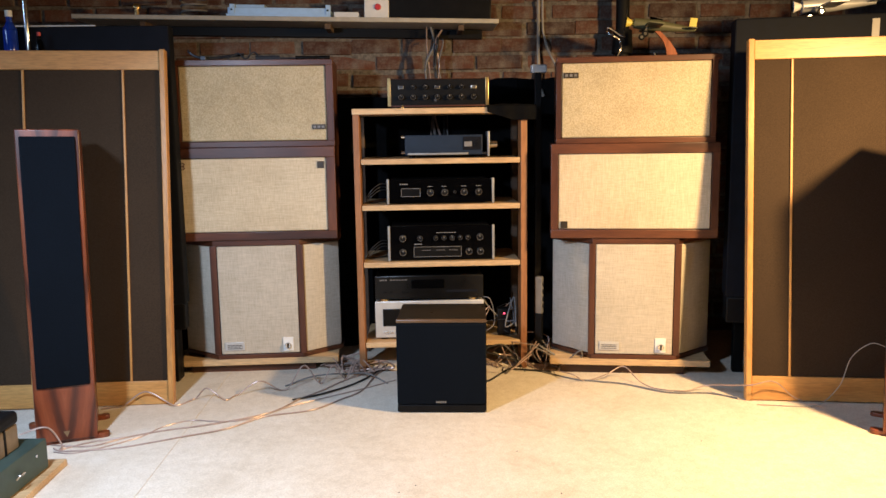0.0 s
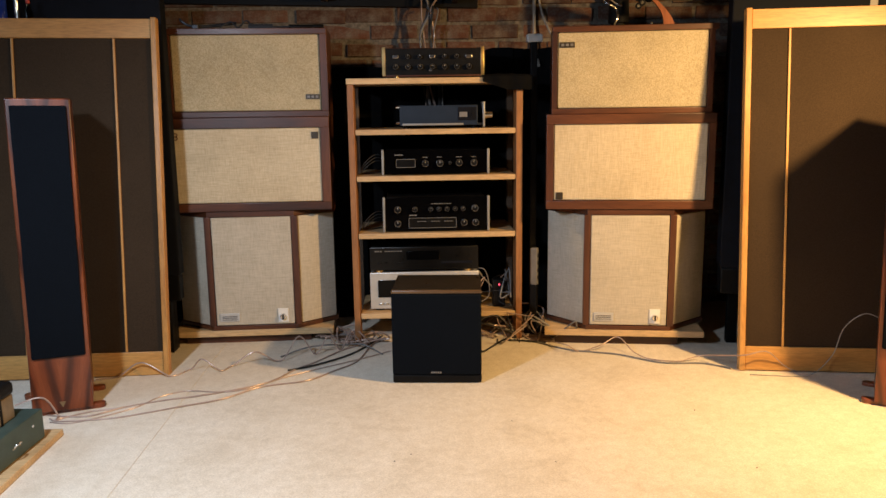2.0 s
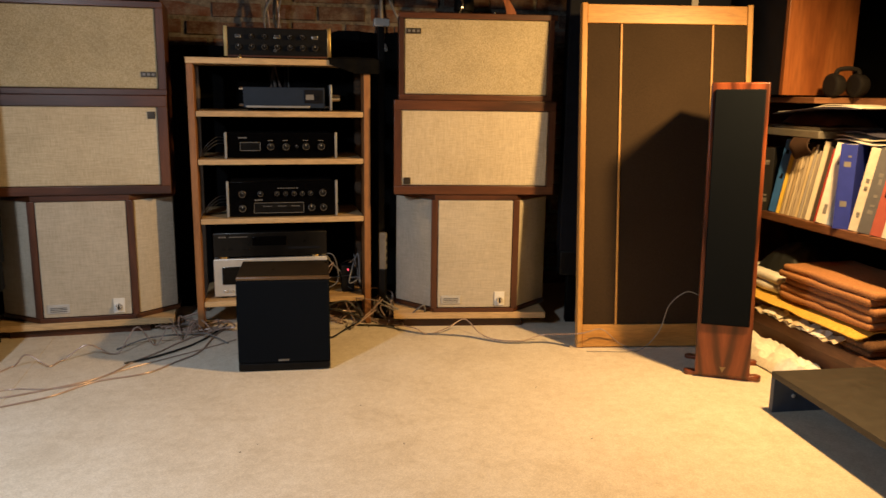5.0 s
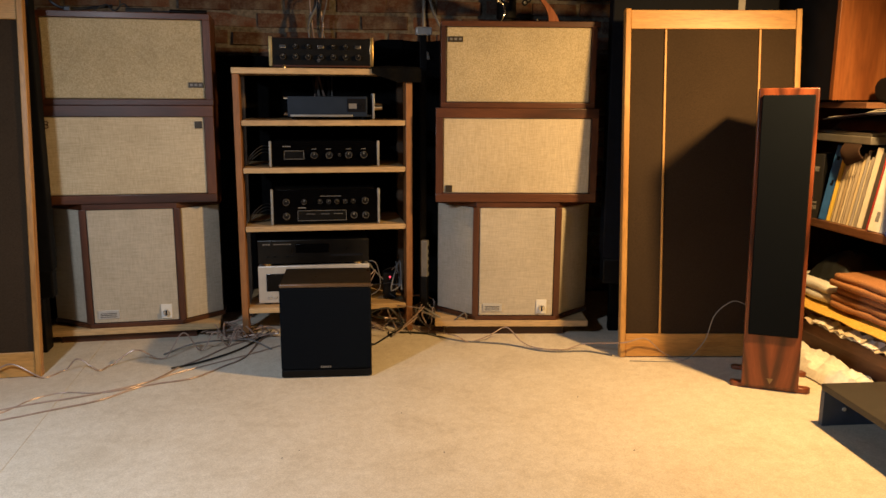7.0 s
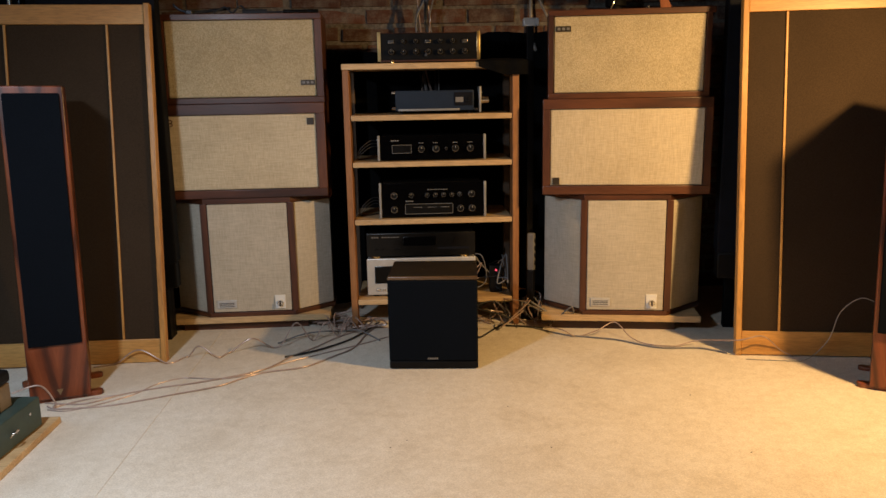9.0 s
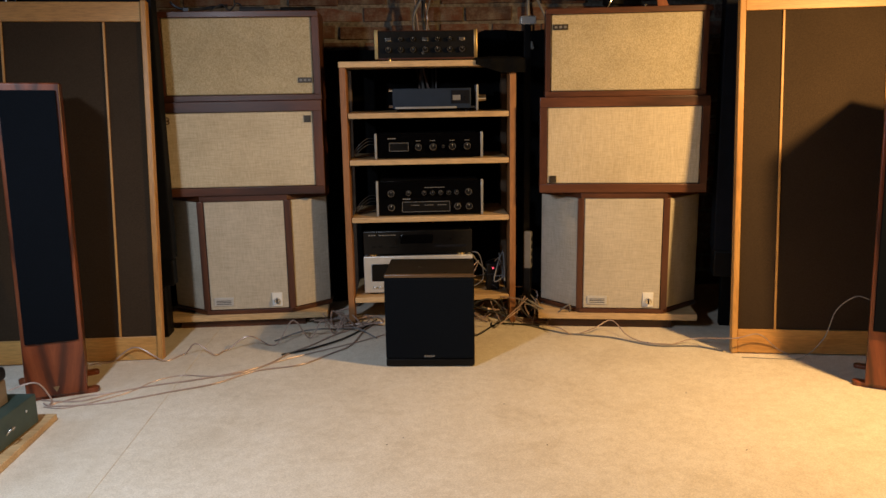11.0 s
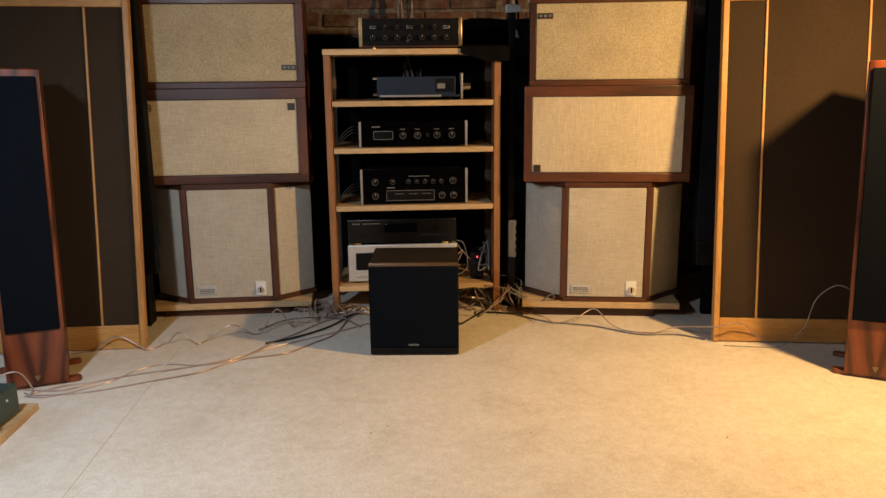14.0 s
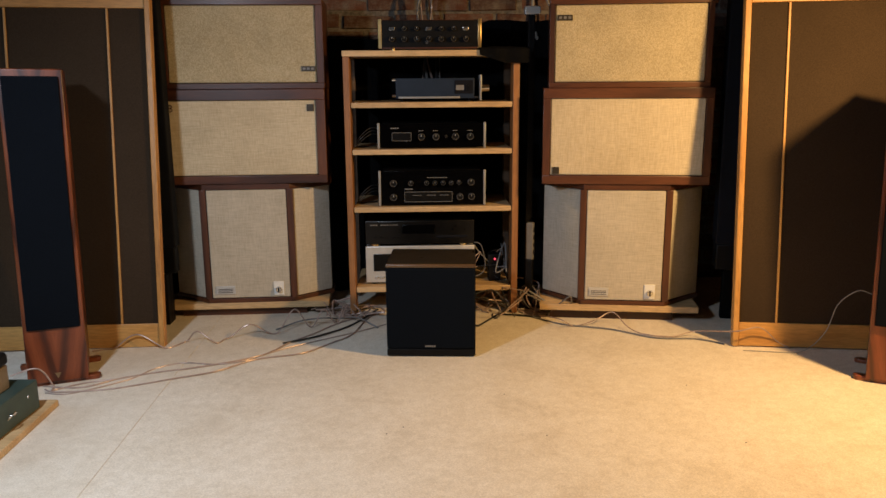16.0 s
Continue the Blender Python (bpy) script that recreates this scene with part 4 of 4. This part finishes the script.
floor_cable("thin dark cable crossing behind the subwoofer", [(-0.45, 2.70, 0), (-0.34, 2.76, 0.003), (-0.22, 2.90, 0), (-0.13, 3.10, 0)], 0.0035, WIRE_BLACK)
floor_cable("copper cable wandering towards the oak panel", [(0.50, 3.0, 0), (0.565, 2.83, 0.03), (0.62, 2.84, 0.0), (0.70, 2.845, 0.02), (0.77, 2.86, 0.045), (0.81, 2.78, 0.01), (0.86, 2.72, 0), (0.94, 2.69, 0), (1.03, 2.69, 0.02), (1.12, 2.56, 0.06), (1.20, 2.55, 0.075), (1.27, 2.56, 0.02), (1.31, 2.55, 0)], 0.0022, WIRE)
floor_cable("thin grey cable before the low stand", [(0.48, 2.96, 0), (0.58, 2.86, 0), (0.67, 2.82, 0), (0.76, 2.78, 0), (0.88, 2.68, 0), (1.02, 2.66, 0), (1.10, 2.60, 0)], 0.003, WIRE_GREY)
floor_cable("thin grey cable rising to the tower", [(1.14, 2.535, 0), (1.31, 2.50, 0), (1.41, 2.52, 0.06), (1.43, 2.49, 0.17), (1.475, 2.46, 0.225), (1.52, 2.45, 0.215)], 0.0016, CONDUIT)
floor_cable("black cable between subwoofer and rack", [(0.20, 2.80, 0.05), (0.26, 2.86, 0), (0.33, 2.97, 0), (0.36, 3.0, 0), (0.44, 2.98, 0), (0.51, 2.95, 0)], 0.0035, WIRE_BLACK)
rng = random.Random(4)
for k in range(9):
    x, y = rng.uniform(0.24, 0.38), rng.uniform(3.06, 3.2)
    pts = [(x, y, rng.uniform(0.12, 0.28))]
    for i in range(5):
        x = min(0.385, max(0.18, x + rng.uniform(-0.08, 0.08)))
        pts.append((x, y + rng.uniform(-0.06, 0.02), rng.uniform(0.12, 0.28)))
    single("tangled_cable", tube(pts, rng.choice((0.0013, 0.0018, 0.0025))), rng.choice((WIRE_BLACK, WIRE, WIRE_GREY, WIRE_BLACK)), "thin cable in a tangle on the rack shelf", "cable", None, "cables tangled in the rack")
for k in range(16):
    x, y = rng.uniform(0.28, 0.56), rng.uniform(2.98, 3.2)
    pts = [(x, y, 0.004)]
    for i in range(5):
        pts.append((x + rng.uniform(-0.1, 0.1), y + rng.uniform(-0.1, 0.08), rng.choice((0.004, 0.02, 0.06, 0.10))))
    single("tangled_cable", tube(pts, rng.choice((0.0016, 0.0022, 0.003))), rng.choice((WIRE_BLACK, WIRE, WIRE_GREY, WIRE)), "thin cable in a tangle on the floor", "cable", None, "cables tangled behind the subwoofer")
for k in range(8):
    x, y = rng.uniform(-0.36, -0.2), rng.uniform(2.96, 3.1)
    pts = [(x, y, 0.004)]
    for i in range(4):
        pts.append((min(-0.1, x + rng.uniform(-0.1, 0.12)), y + rng.uniform(-0.06, 0.1), rng.choice((0.004, 0.02, 0.05))))
    single("tangled_cable", tube(pts, rng.choice((0.002, 0.003, 0.0035))), rng.choice((WIRE_GREY, WIRE, WIRE)), "thin cable in a tangle beside the rack", "cable", None, "cables tangled beside the rack")
for z, y in ((0.656, 3.08), (0.434, 3.09)):
    for k in range(3):
        single("patch_cable", tube([(-0.10, y + 0.02, z + 0.05 + 0.01 * k), (-0.14, y - 0.01, z + 0.055 + 0.012 * k), (-0.185, y - 0.015, z + 0.02 + 0.01 * k), (-0.19, y + 0.03, z + 0.006), (-0.12, y + 0.06 + 0.01 * k, z + 0.006)], 0.0016), WIRE_BLACK, "thin patch cable beside the amplifier", "cable", None, "patch cables on the rack shelves")
adapter = thing("power_adapter", "black plug adapter with red pilot light", "adapter", pose(0.345, 3.10, 0.115))
part("body", box(-0.025, 0.025, 0, 0.05, 0, 0.11, 0.004), BLACK, adapter)
glow = bpy.data.materials.new("red_pilot")
glow.use_nodes = True
glow.node_tree.nodes["Principled BSDF"].inputs["Base Color"].default_value = (0.8, 0.05, 0.08, 1)
glow.node_tree.nodes["Principled BSDF"].inputs["Emission Color"].default_value = (1, 0.08, 0.12, 1)
glow.node_tree.nodes["Principled BSDF"].inputs["Emission Strength"].default_value = 2.0
part("pilot_light", disc(0.004, 0.004, 0.0, -0.002, 0.092, None, 10), glow, adapter, "glowing red pilot light")

for k in range(9):
    x, y = rng.uniform(-0.5, 0.9), rng.uniform(1.35, 2.3)
    single("carpet_crumb", turn(box(-0.0022, 0.0022, -0.0012, 0.0012, 0, 0.0015, 0.0004, 1), pose(0, 0, 0, 0, 0, rng.uniform(0, 180))), BLACK, "tiny dark crumb on the carpet", "crumb", pose(x, y, 0), "crumbs on the carpet")

# ---- valve amplifier on a board, near the seam ----
GREEN = plain("green_hammer_paint", (0.038, 0.062, 0.054), 0.5, 0, 0.25)
single("pine_board", box(-1.46, -1.013, 1.60, 2.19, 0.0012, 0.021, 0.003), SHELF_WOOD, "pale pine board lying on the carpet", "board")
va = thing("valve_amplifier", "green steel amplifier chassis with dark transformers", "amplifier", pose(-1.034, 2.125, 0.021, 0, 0, -3))
part("chassis", box(-0.38, 0.0, -0.42, 0.0, 0.004, 0.088, 0.004), GREEN, va)
part("side_latch", tube([(0.003, -0.135, 0.04), (0.012, -0.14, 0.05), (0.012, -0.16, 0.05), (0.003, -0.165, 0.04)], 0.003), CHROME, va)
for y in (-0.06, -0.30):
    part("rivet", disc(0.004, 0.004, 0.001, y, 0.06, None, 10, "x"), CHROME, va)
TAN = plain("lamination_tan", (0.22, 0.17, 0.11), 0.5, 0.2, 0.2)
for y0 in (-0.19, -0.36):
    tr = part("transformer_core", box(-0.20, -0.04, y0, y0 + 0.125, 0.089, 0.155, 0.003), TAN, va, "tan laminated transformer core")
    part("transformer_band", box(-0.202, -0.038, y0 + 0.058, y0 + 0.067, 0.0885, 0.157, 0.001), BLACK, tr)
    part("transformer_cover", box(-0.205, -0.035, y0 - 0.004, y0 + 0.129, 0.1555, 0.192, 0.012, 4), BLACK, tr, "black domed cover")
for x in (-0.34, -0.03):
    for y in (-0.39, -0.03):
        part("foot", disc(0.012, 0.004, x, y, 0.002, None, 12, "z"), BLACK, va)

# ---- low platform at the other side ----
DARK_BOARD = plain("charcoal_board", (0.034, 0.030, 0.026), 0.55, 0, 0.2)
# charcoal boards tinted blue-grey: cool light in the shade, put into the colour
COOL_SHADE_SIDE = plain("cool_shade_board", (0.05, 0.07, 0.115), 0.6, 0, 0.15)
pf = thing("low_platform", "low charcoal platform box on the carpet", "platform", pose(1.462, 1.935, 0, 0, 0, -4.5))
part("top_board", box(0.0, 0.40, -0.95, 0.0, 0.104, 0.122, 0.002), DARK_BOARD, pf)
part("far_board", box(0.0, 0.40, -0.0195, -0.001, 0.0, 0.1035, 0.001), COOL_SHADE_SIDE, pf, "end board tinted blue-grey for cool shade")
part("other_side_board", box(0.37, 0.388, -0.93, -0.02, 0.0, 0.1035, 0.001), COOL_SHADE_SIDE, pf)
part("near_board", box(0.0, 0.3695, -0.949, -0.931, 0.0, 0.1035, 0.001), DARK_BOARD, pf)
part("bolt", disc(0.006, 0.006, 0.062, -0.0225, 0.05, None, 12, "y", 0.002), SILVER, pf, "small bright bolt")

# ---- shelving along the other wall ----
SX, SB = 1.87, 2.28
unit = thing("bookshelf", "dark stained wall shelving crowded with books", "bookshelf")
part("shelf_board", box(SX - 0.012, SB, 0.9, 3.0, 0.46, 0.49, 0.003), SHELF_DARK, unit, "reddish brown shelf board")
part("shelf_board", box(SX - 0.03, SB, 2.36, 3.0, 0.892, 0.912, 0.003), SHELF_DARK, unit, "reddish brown shelf board")
part("shelf_board", box(SX + 0.12, SB, 0.9, 2.3595, 0.885, 0.912, 0.003), SHELF_DARK, unit, "reddish brown shelf board")
part("shelf_board", box(SX - 0.065, SB, 0.9, 3.0, 0.085, 0.125, 0.003), SHELF_DARK, unit, "reddish brown bottom board")
part("plinth", box(SX - 0.05, SX - 0.03, 0.9, 3.0, 0.0, 0.0845, 0.001), SHELF_DARK, unit)
part("back_panel", box(SB + 0.0005, SB + 0.015, 0.9, 3.0, 0.0, 2.0, 0), BLACK, unit)
for y in (0.88, 3.0005):
    part("upright", box(SX + 0.005, SB + 0.015, y, y + 0.02, 0.0, 2.0, 0.002), SHELF_DARK, unit)
cab = thing("wooden_cabinet", "cherry wood cabinet box on the upper shelf", "cabinet", pose(1.785, 2.46, 0.912))
part("front", box(0.0, 0.275, 0.0, 0.02, 0.006, 0.60, 0.002), CHERRY, cab, "cherry veneered front")
# navy on the carcass paints in the shade on the cabinet's left side
part("body", box(0.001, 0.274, 0.0205, 0.36, 0.006, 0.60, 0.003), NAVY, cab, "carcass coloured navy for its shaded side")
for x in (0.03, 0.245):
    for y in (0.03, 0.34):
        part("foot", disc(0.012, 0.006, x, y, 0.003, None, 12, "z"), BLACK, cab)
single("grey_tray", join(box(SX - 0.012, SX + 0.27, 2.345, 2.66, 0.774, 0.80, 0.003), box(SX + 0.0, SX + 0.26, 2.36, 2.65, 0.8005, 0.812, 0.003)), plain("grey_metal", (0.22, 0.21, 0.19), 0.45, 0.3, 0.15), "grey metal tray laid over the books", "tray")
lump = sheet(16, 10, lambda u, v: (SX + 0.03 + 0.22 * v, 2.36 + 0.26 * u, 0.816 + 0.058 * math.sin(math.pi * min(1, max(0, v))) ** 0.4 * math.sin(math.pi * u) ** 0.4 + 0.004 * math.sin(9 * u + 5 * v)), 0.004)
single("leather_pouch", lump, plain("brown_leather", (0.085, 0.036, 0.016), 0.35, 0, 0.25), "brown leather pouch on the tray", "pouch")
BRONZE = plain("dark_rubber", (0.006, 0.005, 0.005), 0.7, 0, 0.2, 0.2)
hp = thing("headphones", "black headphones resting on the upper shelf", "headphones", pose(SX + 0.045, 2.355, 0.912))
part("ear_cup", disc(0.041, 0.045, 0, 0.008, 0.041, 0.034, 24, "x", 0.01), BRONZE, hp)
part("ear_cup", disc(0.041, 0.045, 0.07, -0.02, 0.041, 0.034, 24, "x", 0.01), BRONZE, hp)
part("headband", tube([(0, 0.008, 0.078), (0.008, 0.005, 0.092), (0.035, -0.008, 0.097), (0.062, -0.016, 0.092), (0.07, -0.02, 0.078)], 0.008), BRONZE, hp)


def book(y, w, h, d, lean, colour, label, z=0.49, x=SX + 0.005):
    m = Matrix.Translation((x, y, z)) @ pose(0, 0, 0, 0, 0, 36) @ pose(0, 0, 0, lean)
    b = thing("book", label, "book", m, "books on the shelf")
    cover = plain("book_cover", colour, 0.5, 0, 0.12)
    c = part("cover", join(box(0.002, d, 0.0, 0.002, 0.0, h, 0), box(0.002, d, w - 0.002, w, 0.0, h, 0), box(0.0, 0.002, 0.0, w, 0.0, h, 0.0008)), cover, b)
    part("pages", box(0.0025, d - 0.004, 0.0022, w - 0.0022, 0.003, h - 0.003, 0), WHITE, b, "pale page block")
    if w > 0.018:
        ink = rng.choice((BLACK, WIRE_GREY, RED_CAP))
        for q in range(rng.randrange(3, 6)):
            z0 = h * rng.uniform(0.12, 0.85)
            part("spine_mark", box(-0.0009, 0.0005, w * 0.3, w * rng.uniform(0.5, 0.72), z0, z0 + h * rng.uniform(0.02, 0.07), 0), ink, c)
    return b


TANS = ((0.44, 0.35, 0.22), (0.50, 0.42, 0.29), (0.36, 0.28, 0.18), (0.55, 0.47, 0.34), (0.47, 0.40, 0.31), (0.40, 0.34, 0.26), (0.52, 0.43, 0.27), (0.33, 0.31, 0.30), (0.56, 0.50, 0.38), (0.30, 0.27, 0.24))
BOOKS = [(0.050, 0.236, 0.012, 0.012, 0.012, "thick black ring binder on the shelf"), (0.028, 0.272, 0.025, 0.105, 0.33, "leaning bright blue book"), (0.013, 0.25, 0.66, 0.47, 0.06, "yellow spined paperback leaning")]
BOOKS += [(0.006 + 0.0016 * (k * 7 % 4), 0.232 + 0.011 * (k * 5 % 4), *TANS[k], "thin tan magazine in a leaning row") for k in range(10)]
BOOKS += [(0.018, 0.276, 0.62, 0.58, 0.48, "cream booklet leaning in the row"), (0.012, 0.262, 0.055, 0.045, 0.04, "dark brown book leaning"), (0.010, 0.255, 0.48, 0.05, 0.035, "red spined book leaning"),
          (0.036, 0.276, 0.72, 0.70, 0.64, "large white book with dark lettering"), (0.014, 0.272, 0.36, 0.44, 0.58, "slate blue book leaning"), (0.012, 0.27, 0.50, 0.56, 0.66, "pale blue book leaning"),
          (0.050, 0.276, 0.02, 0.035, 0.31, "thick royal blue book"), (0.03, 0.27, 0.6, 0.55, 0.45, "cream book at the shelf end"), (0.04, 0.27, 0.10, 0.10, 0.11, "charcoal book at the shelf end"),
          (0.035, 0.275, 0.35, 0.08, 0.05, "dull red book at the shelf end"), (0.03, 0.26, 0.66, 0.62, 0.55, "pale book at the shelf end")]
y = 2.66
for w, h, r, g, b_, label in BOOKS:
    y -= (w + 0.003) / 0.80
    book(y, w, min(h, 0.276 if y > 2.3 else h), 0.15, 9.0 if w < 0.05 else 0.0, (r, g, b_), label)
open_sheets = sheet(14, 8, lambda u, v: (SX + 0.05 + 0.22 * v, 1.98 + 0.36 * u, 0.772 + 0.012 * math.sin(3 * u + 2 * v) * v + 0.006 * math.sin(9 * u)), 0.003)
for k, (dz, dy, mat_) in enumerate(((0.0, 0.0, WHITE), (0.012, 0.03, plain("cream_paper", (0.62, 0.57, 0.45), 0.8)), (0.026, -0.02, plain("slate_card", (0.06, 0.06, 0.10), 0.6)))):
    bm = open_sheets.copy()
    bmesh.ops.translate(bm, verts=bm.verts, vec=(0.01 * k, dy, dz))
    single("loose_papers", bm, mat_, ("white papers in a slumped pile", "cream papers in a slumped pile", "dark folder over slumped papers")[k], "papers", None, "papers under the upper shelf")


mag = thing("open_magazine", "open magazine slumped on the leather pouch", "magazine")
for k, (dz, m_) in enumerate(((0.0, plain("magazine_back", (0.05, 0.05, 0.085), 0.35)), (0.0045, WHITE), (0.008, plain("magazine_page", (0.60, 0.56, 0.47), 0.6)))):
    part("cover" if k == 0 else "page", sheet(26, 6, lambda u, v: (SX - 0.035 + 0.012 * k + 0.17 * v, 2.57 - 0.012 * k - 0.40 * u, 0.853 + dz + 0.028 * min(1.0, 1.9 * u) ** 1.4 - 0.012 * max(0.0, u - 0.6) + 0.003 * math.sin(8 * u + k)), 0.0025), m_, mag, ("dark printed cover", "white page", "cream page")[k])
single("brown_rag", sheet(14, 16, lambda u, v: (SX - 0.006 - 0.014 * math.sin(math.pi * v), 2.475 - 0.085 * u + 0.012 * v * math.sin(5 * u), 0.772 - (0.075 - 0.05 * abs(u - 0.4)) * v), 0.004), plain("brown_suede", (0.045, 0.022, 0.013), 0.85), "dark brown rag hanging from the tray", "rag")


# folded cloth and papers on the bottom shelf
def folded(name, label, x0, x1, y0, y1, z0, layers, t, material, seed):
    s = thing(name, label, "cloth", pose(0, 0, z0))
    r2 = random.Random(seed)
    for k in range(layers):
        a, b = r2.uniform(-0.012, 0.012), r2.uniform(-0.015, 0.015)
        q = box(x0 + a, x1 + a, y0 + b, y1 + b, k * t, (k + 0.97) * t, t * 0.42, 4)
        bmesh.ops.subdivide_edges(q, edges=[e for e in q.edges if e.calc_length() > 0.08], cuts=6, use_grid_fill=True)
        for v in q.verts:
            v.co.x += 0.006 * noise.noise(v.co * 14 + Vector((k, 0, 0)))
            v.co.z += 0.005 * noise.noise(v.co * 11 + Vector((0, 0, 9)))
        part("fold", rounded(q), material, s)
    return s


folded("folded_blanket", "stack of folded rust brown blankets", SX - 0.05, SX + 0.24, 1.97, 2.41, 0.209, 5, 0.025, speckle("rust_wool", (0.36, 0.165, 0.07), (0.48, 0.24, 0.105), 200, 0.95), 3)
folded("folded_towel", "stack of folded white towels", SX - 0.05, SX + 0.22, 2.425, 2.68, 0.207, 2, 0.034, speckle("white_towel", (0.72, 0.70, 0.65), (0.86, 0.84, 0.79), 200, 0.95), 5)
folded("folded_sheet", "folded dark linen under the towels", SX - 0.06, SX + 0.24, 1.95, 2.70, 0.125, 2, 0.026, speckle("umber_cloth", (0.10, 0.05, 0.025), (0.17, 0.09, 0.045), 150, 0.95), 6)
single("yellow_cloth", sheet(40, 12, lambda u, v: (SX - 0.09 + 0.25 * v, 1.98 + 0.68 * u, 0.186 + 0.016 * min(1, 4 * v) + 0.007 * noise.noise(Vector((u * 7, v * 4, 2)))), 0.004), speckle("yellow_cotton", (0.62, 0.37, 0.05), (0.78, 0.52, 0.10), 120, 0.9), "crumpled yellow cloth over the pile", "cloth")
single("black_bag", sheet(24, 14, lambda u, v: (SX + 0.0 + 0.2 * v, 2.41 + 0.22 * u, 0.276 + 0.105 * math.sin(math.pi * v) ** 0.5 * math.sin(math.pi * u) ** 0.5 + 0.012 * noise.noise(Vector((u * 6, v * 6, 7)))), 0.004), plain("black_nylon", (0.02, 0.022, 0.022), 0.4), "crumpled black nylon bag on the towels", "bag")
white_linen = speckle("white_linen", (0.76, 0.74, 0.69), (0.88, 0.86, 0.81), 60, 0.95, 0.1)


def heap(u, v):
    e = math.sin(math.pi * u) ** 0.35 * math.sin(math.pi * v) ** 0.45
    return (1.665 + 0.145 * v + 0.012 * noise.noise(Vector((u * 8, v * 3, 4))), 1.98 + 0.72 * u, 0.006 + e * (0.050 + 0.028 * noise.noise(Vector((u * 13, v * 5, 1))) + 0.012 * noise.noise(Vector((u * 30, v * 12, 3)))))


single("white_cloth", sheet(70, 16, heap, 0.004), white_linen, "crumpled white cloth heaped on the carpet", "cloth")
for k in range(7):
    yy, zz = 2.06 + 0.055 * k, 0.178 + 0.004 * (k % 3)
    single("crumpled_paper", sheet(8, 6, lambda u, v: (SX - 0.10 + 0.11 * v, yy + 0.10 * u, zz - 0.035 * (1 - v) + 0.014 * noise.noise(Vector((u * 3 + k, v * 3, k)))), 0.002), WHITE if k % 2 else plain("buff_paper", (0.55, 0.47, 0.34), 0.85), "crumpled paper on the shelf edge", "paper", None, "papers on the bottom shelf")


# ---- bricks of the north wall ----
def brick_bm(w, h, seed):
    r3 = random.Random(seed)
    bm = box(0, w, -0.008, 0.02, 0, h, 0.004, 1)
    for v in bm.verts:
        v.co += Vector((r3.uniform(-0.003, 0.003), r3.uniform(-0.002, 0.002), r3.uniform(-0.003, 0.003)))
    return bm


BRICKS = [mesh_of("brick", brick_bm(0.205, 0.058, s), BRICK) for s in range(6)]
rest = []
z, row = 0.006, 0
r4 = random.Random(9)
while z < 2.28:
    x = X0 + (0.0 if row % 2 else -0.11) + 0.01
    while x < X1 - 0.02:
        if 1.0 < z < 1.75 and -1.55 < x < 1.65:
            b = new("brick", BRICKS[r4.randrange(6)])
            b.parent = wall_north
            b.location = (x + r4.uniform(-0.006, 0.006), Y1 + r4.uniform(-0.004, 0.006), z + r4.uniform(-0.003, 0.003))
            b.scale = (r4.choice((0.93, 0.96, 0.98, 1.0, 1.03)), 1, r4.uniform(0.93, 1.05))
            b.rotation_euler = (0, radians(r4.uniform(-1.2, 1.2)), radians(r4.uniform(-0.5, 0.5)))
        else:
            rest.append((max(x, X0 + 0.004), min(x + 0.205, X1 - 0.004), z, z + 0.058))
        x += 0.218
    z, row = z + 0.0705, row + 1
verts, faces = [], []
for a, b, c, d in rest:
    k = len(verts)
    verts += [(a, Y1 + 0.004, c), (b, Y1 + 0.004, c), (b, Y1 + 0.004, d), (a, Y1 + 0.004, d), (a + 0.004, Y1 - 0.008, c + 0.004), (b - 0.004, Y1 - 0.008, c + 0.004), (b - 0.004, Y1 - 0.008, d - 0.004), (a + 0.004, Y1 - 0.008, d - 0.004)]
    faces += [(k + 4, k + 5, k + 6, k + 7), (k, k + 1, k + 5, k + 4), (k + 1, k + 2, k + 6, k + 5), (k + 2, k + 3, k + 7, k + 6), (k + 3, k, k + 4, k + 7)]
me = bpy.data.meshes.new("far_bricks")
me.from_pydata(verts, [], faces)
me.materials.append(BRICK)
far_bricks = new("far_bricks", me)
far_bricks.parent = wall_north
tagged(far_bricks, "dim red bricks of the lower wall", kind="stuff")
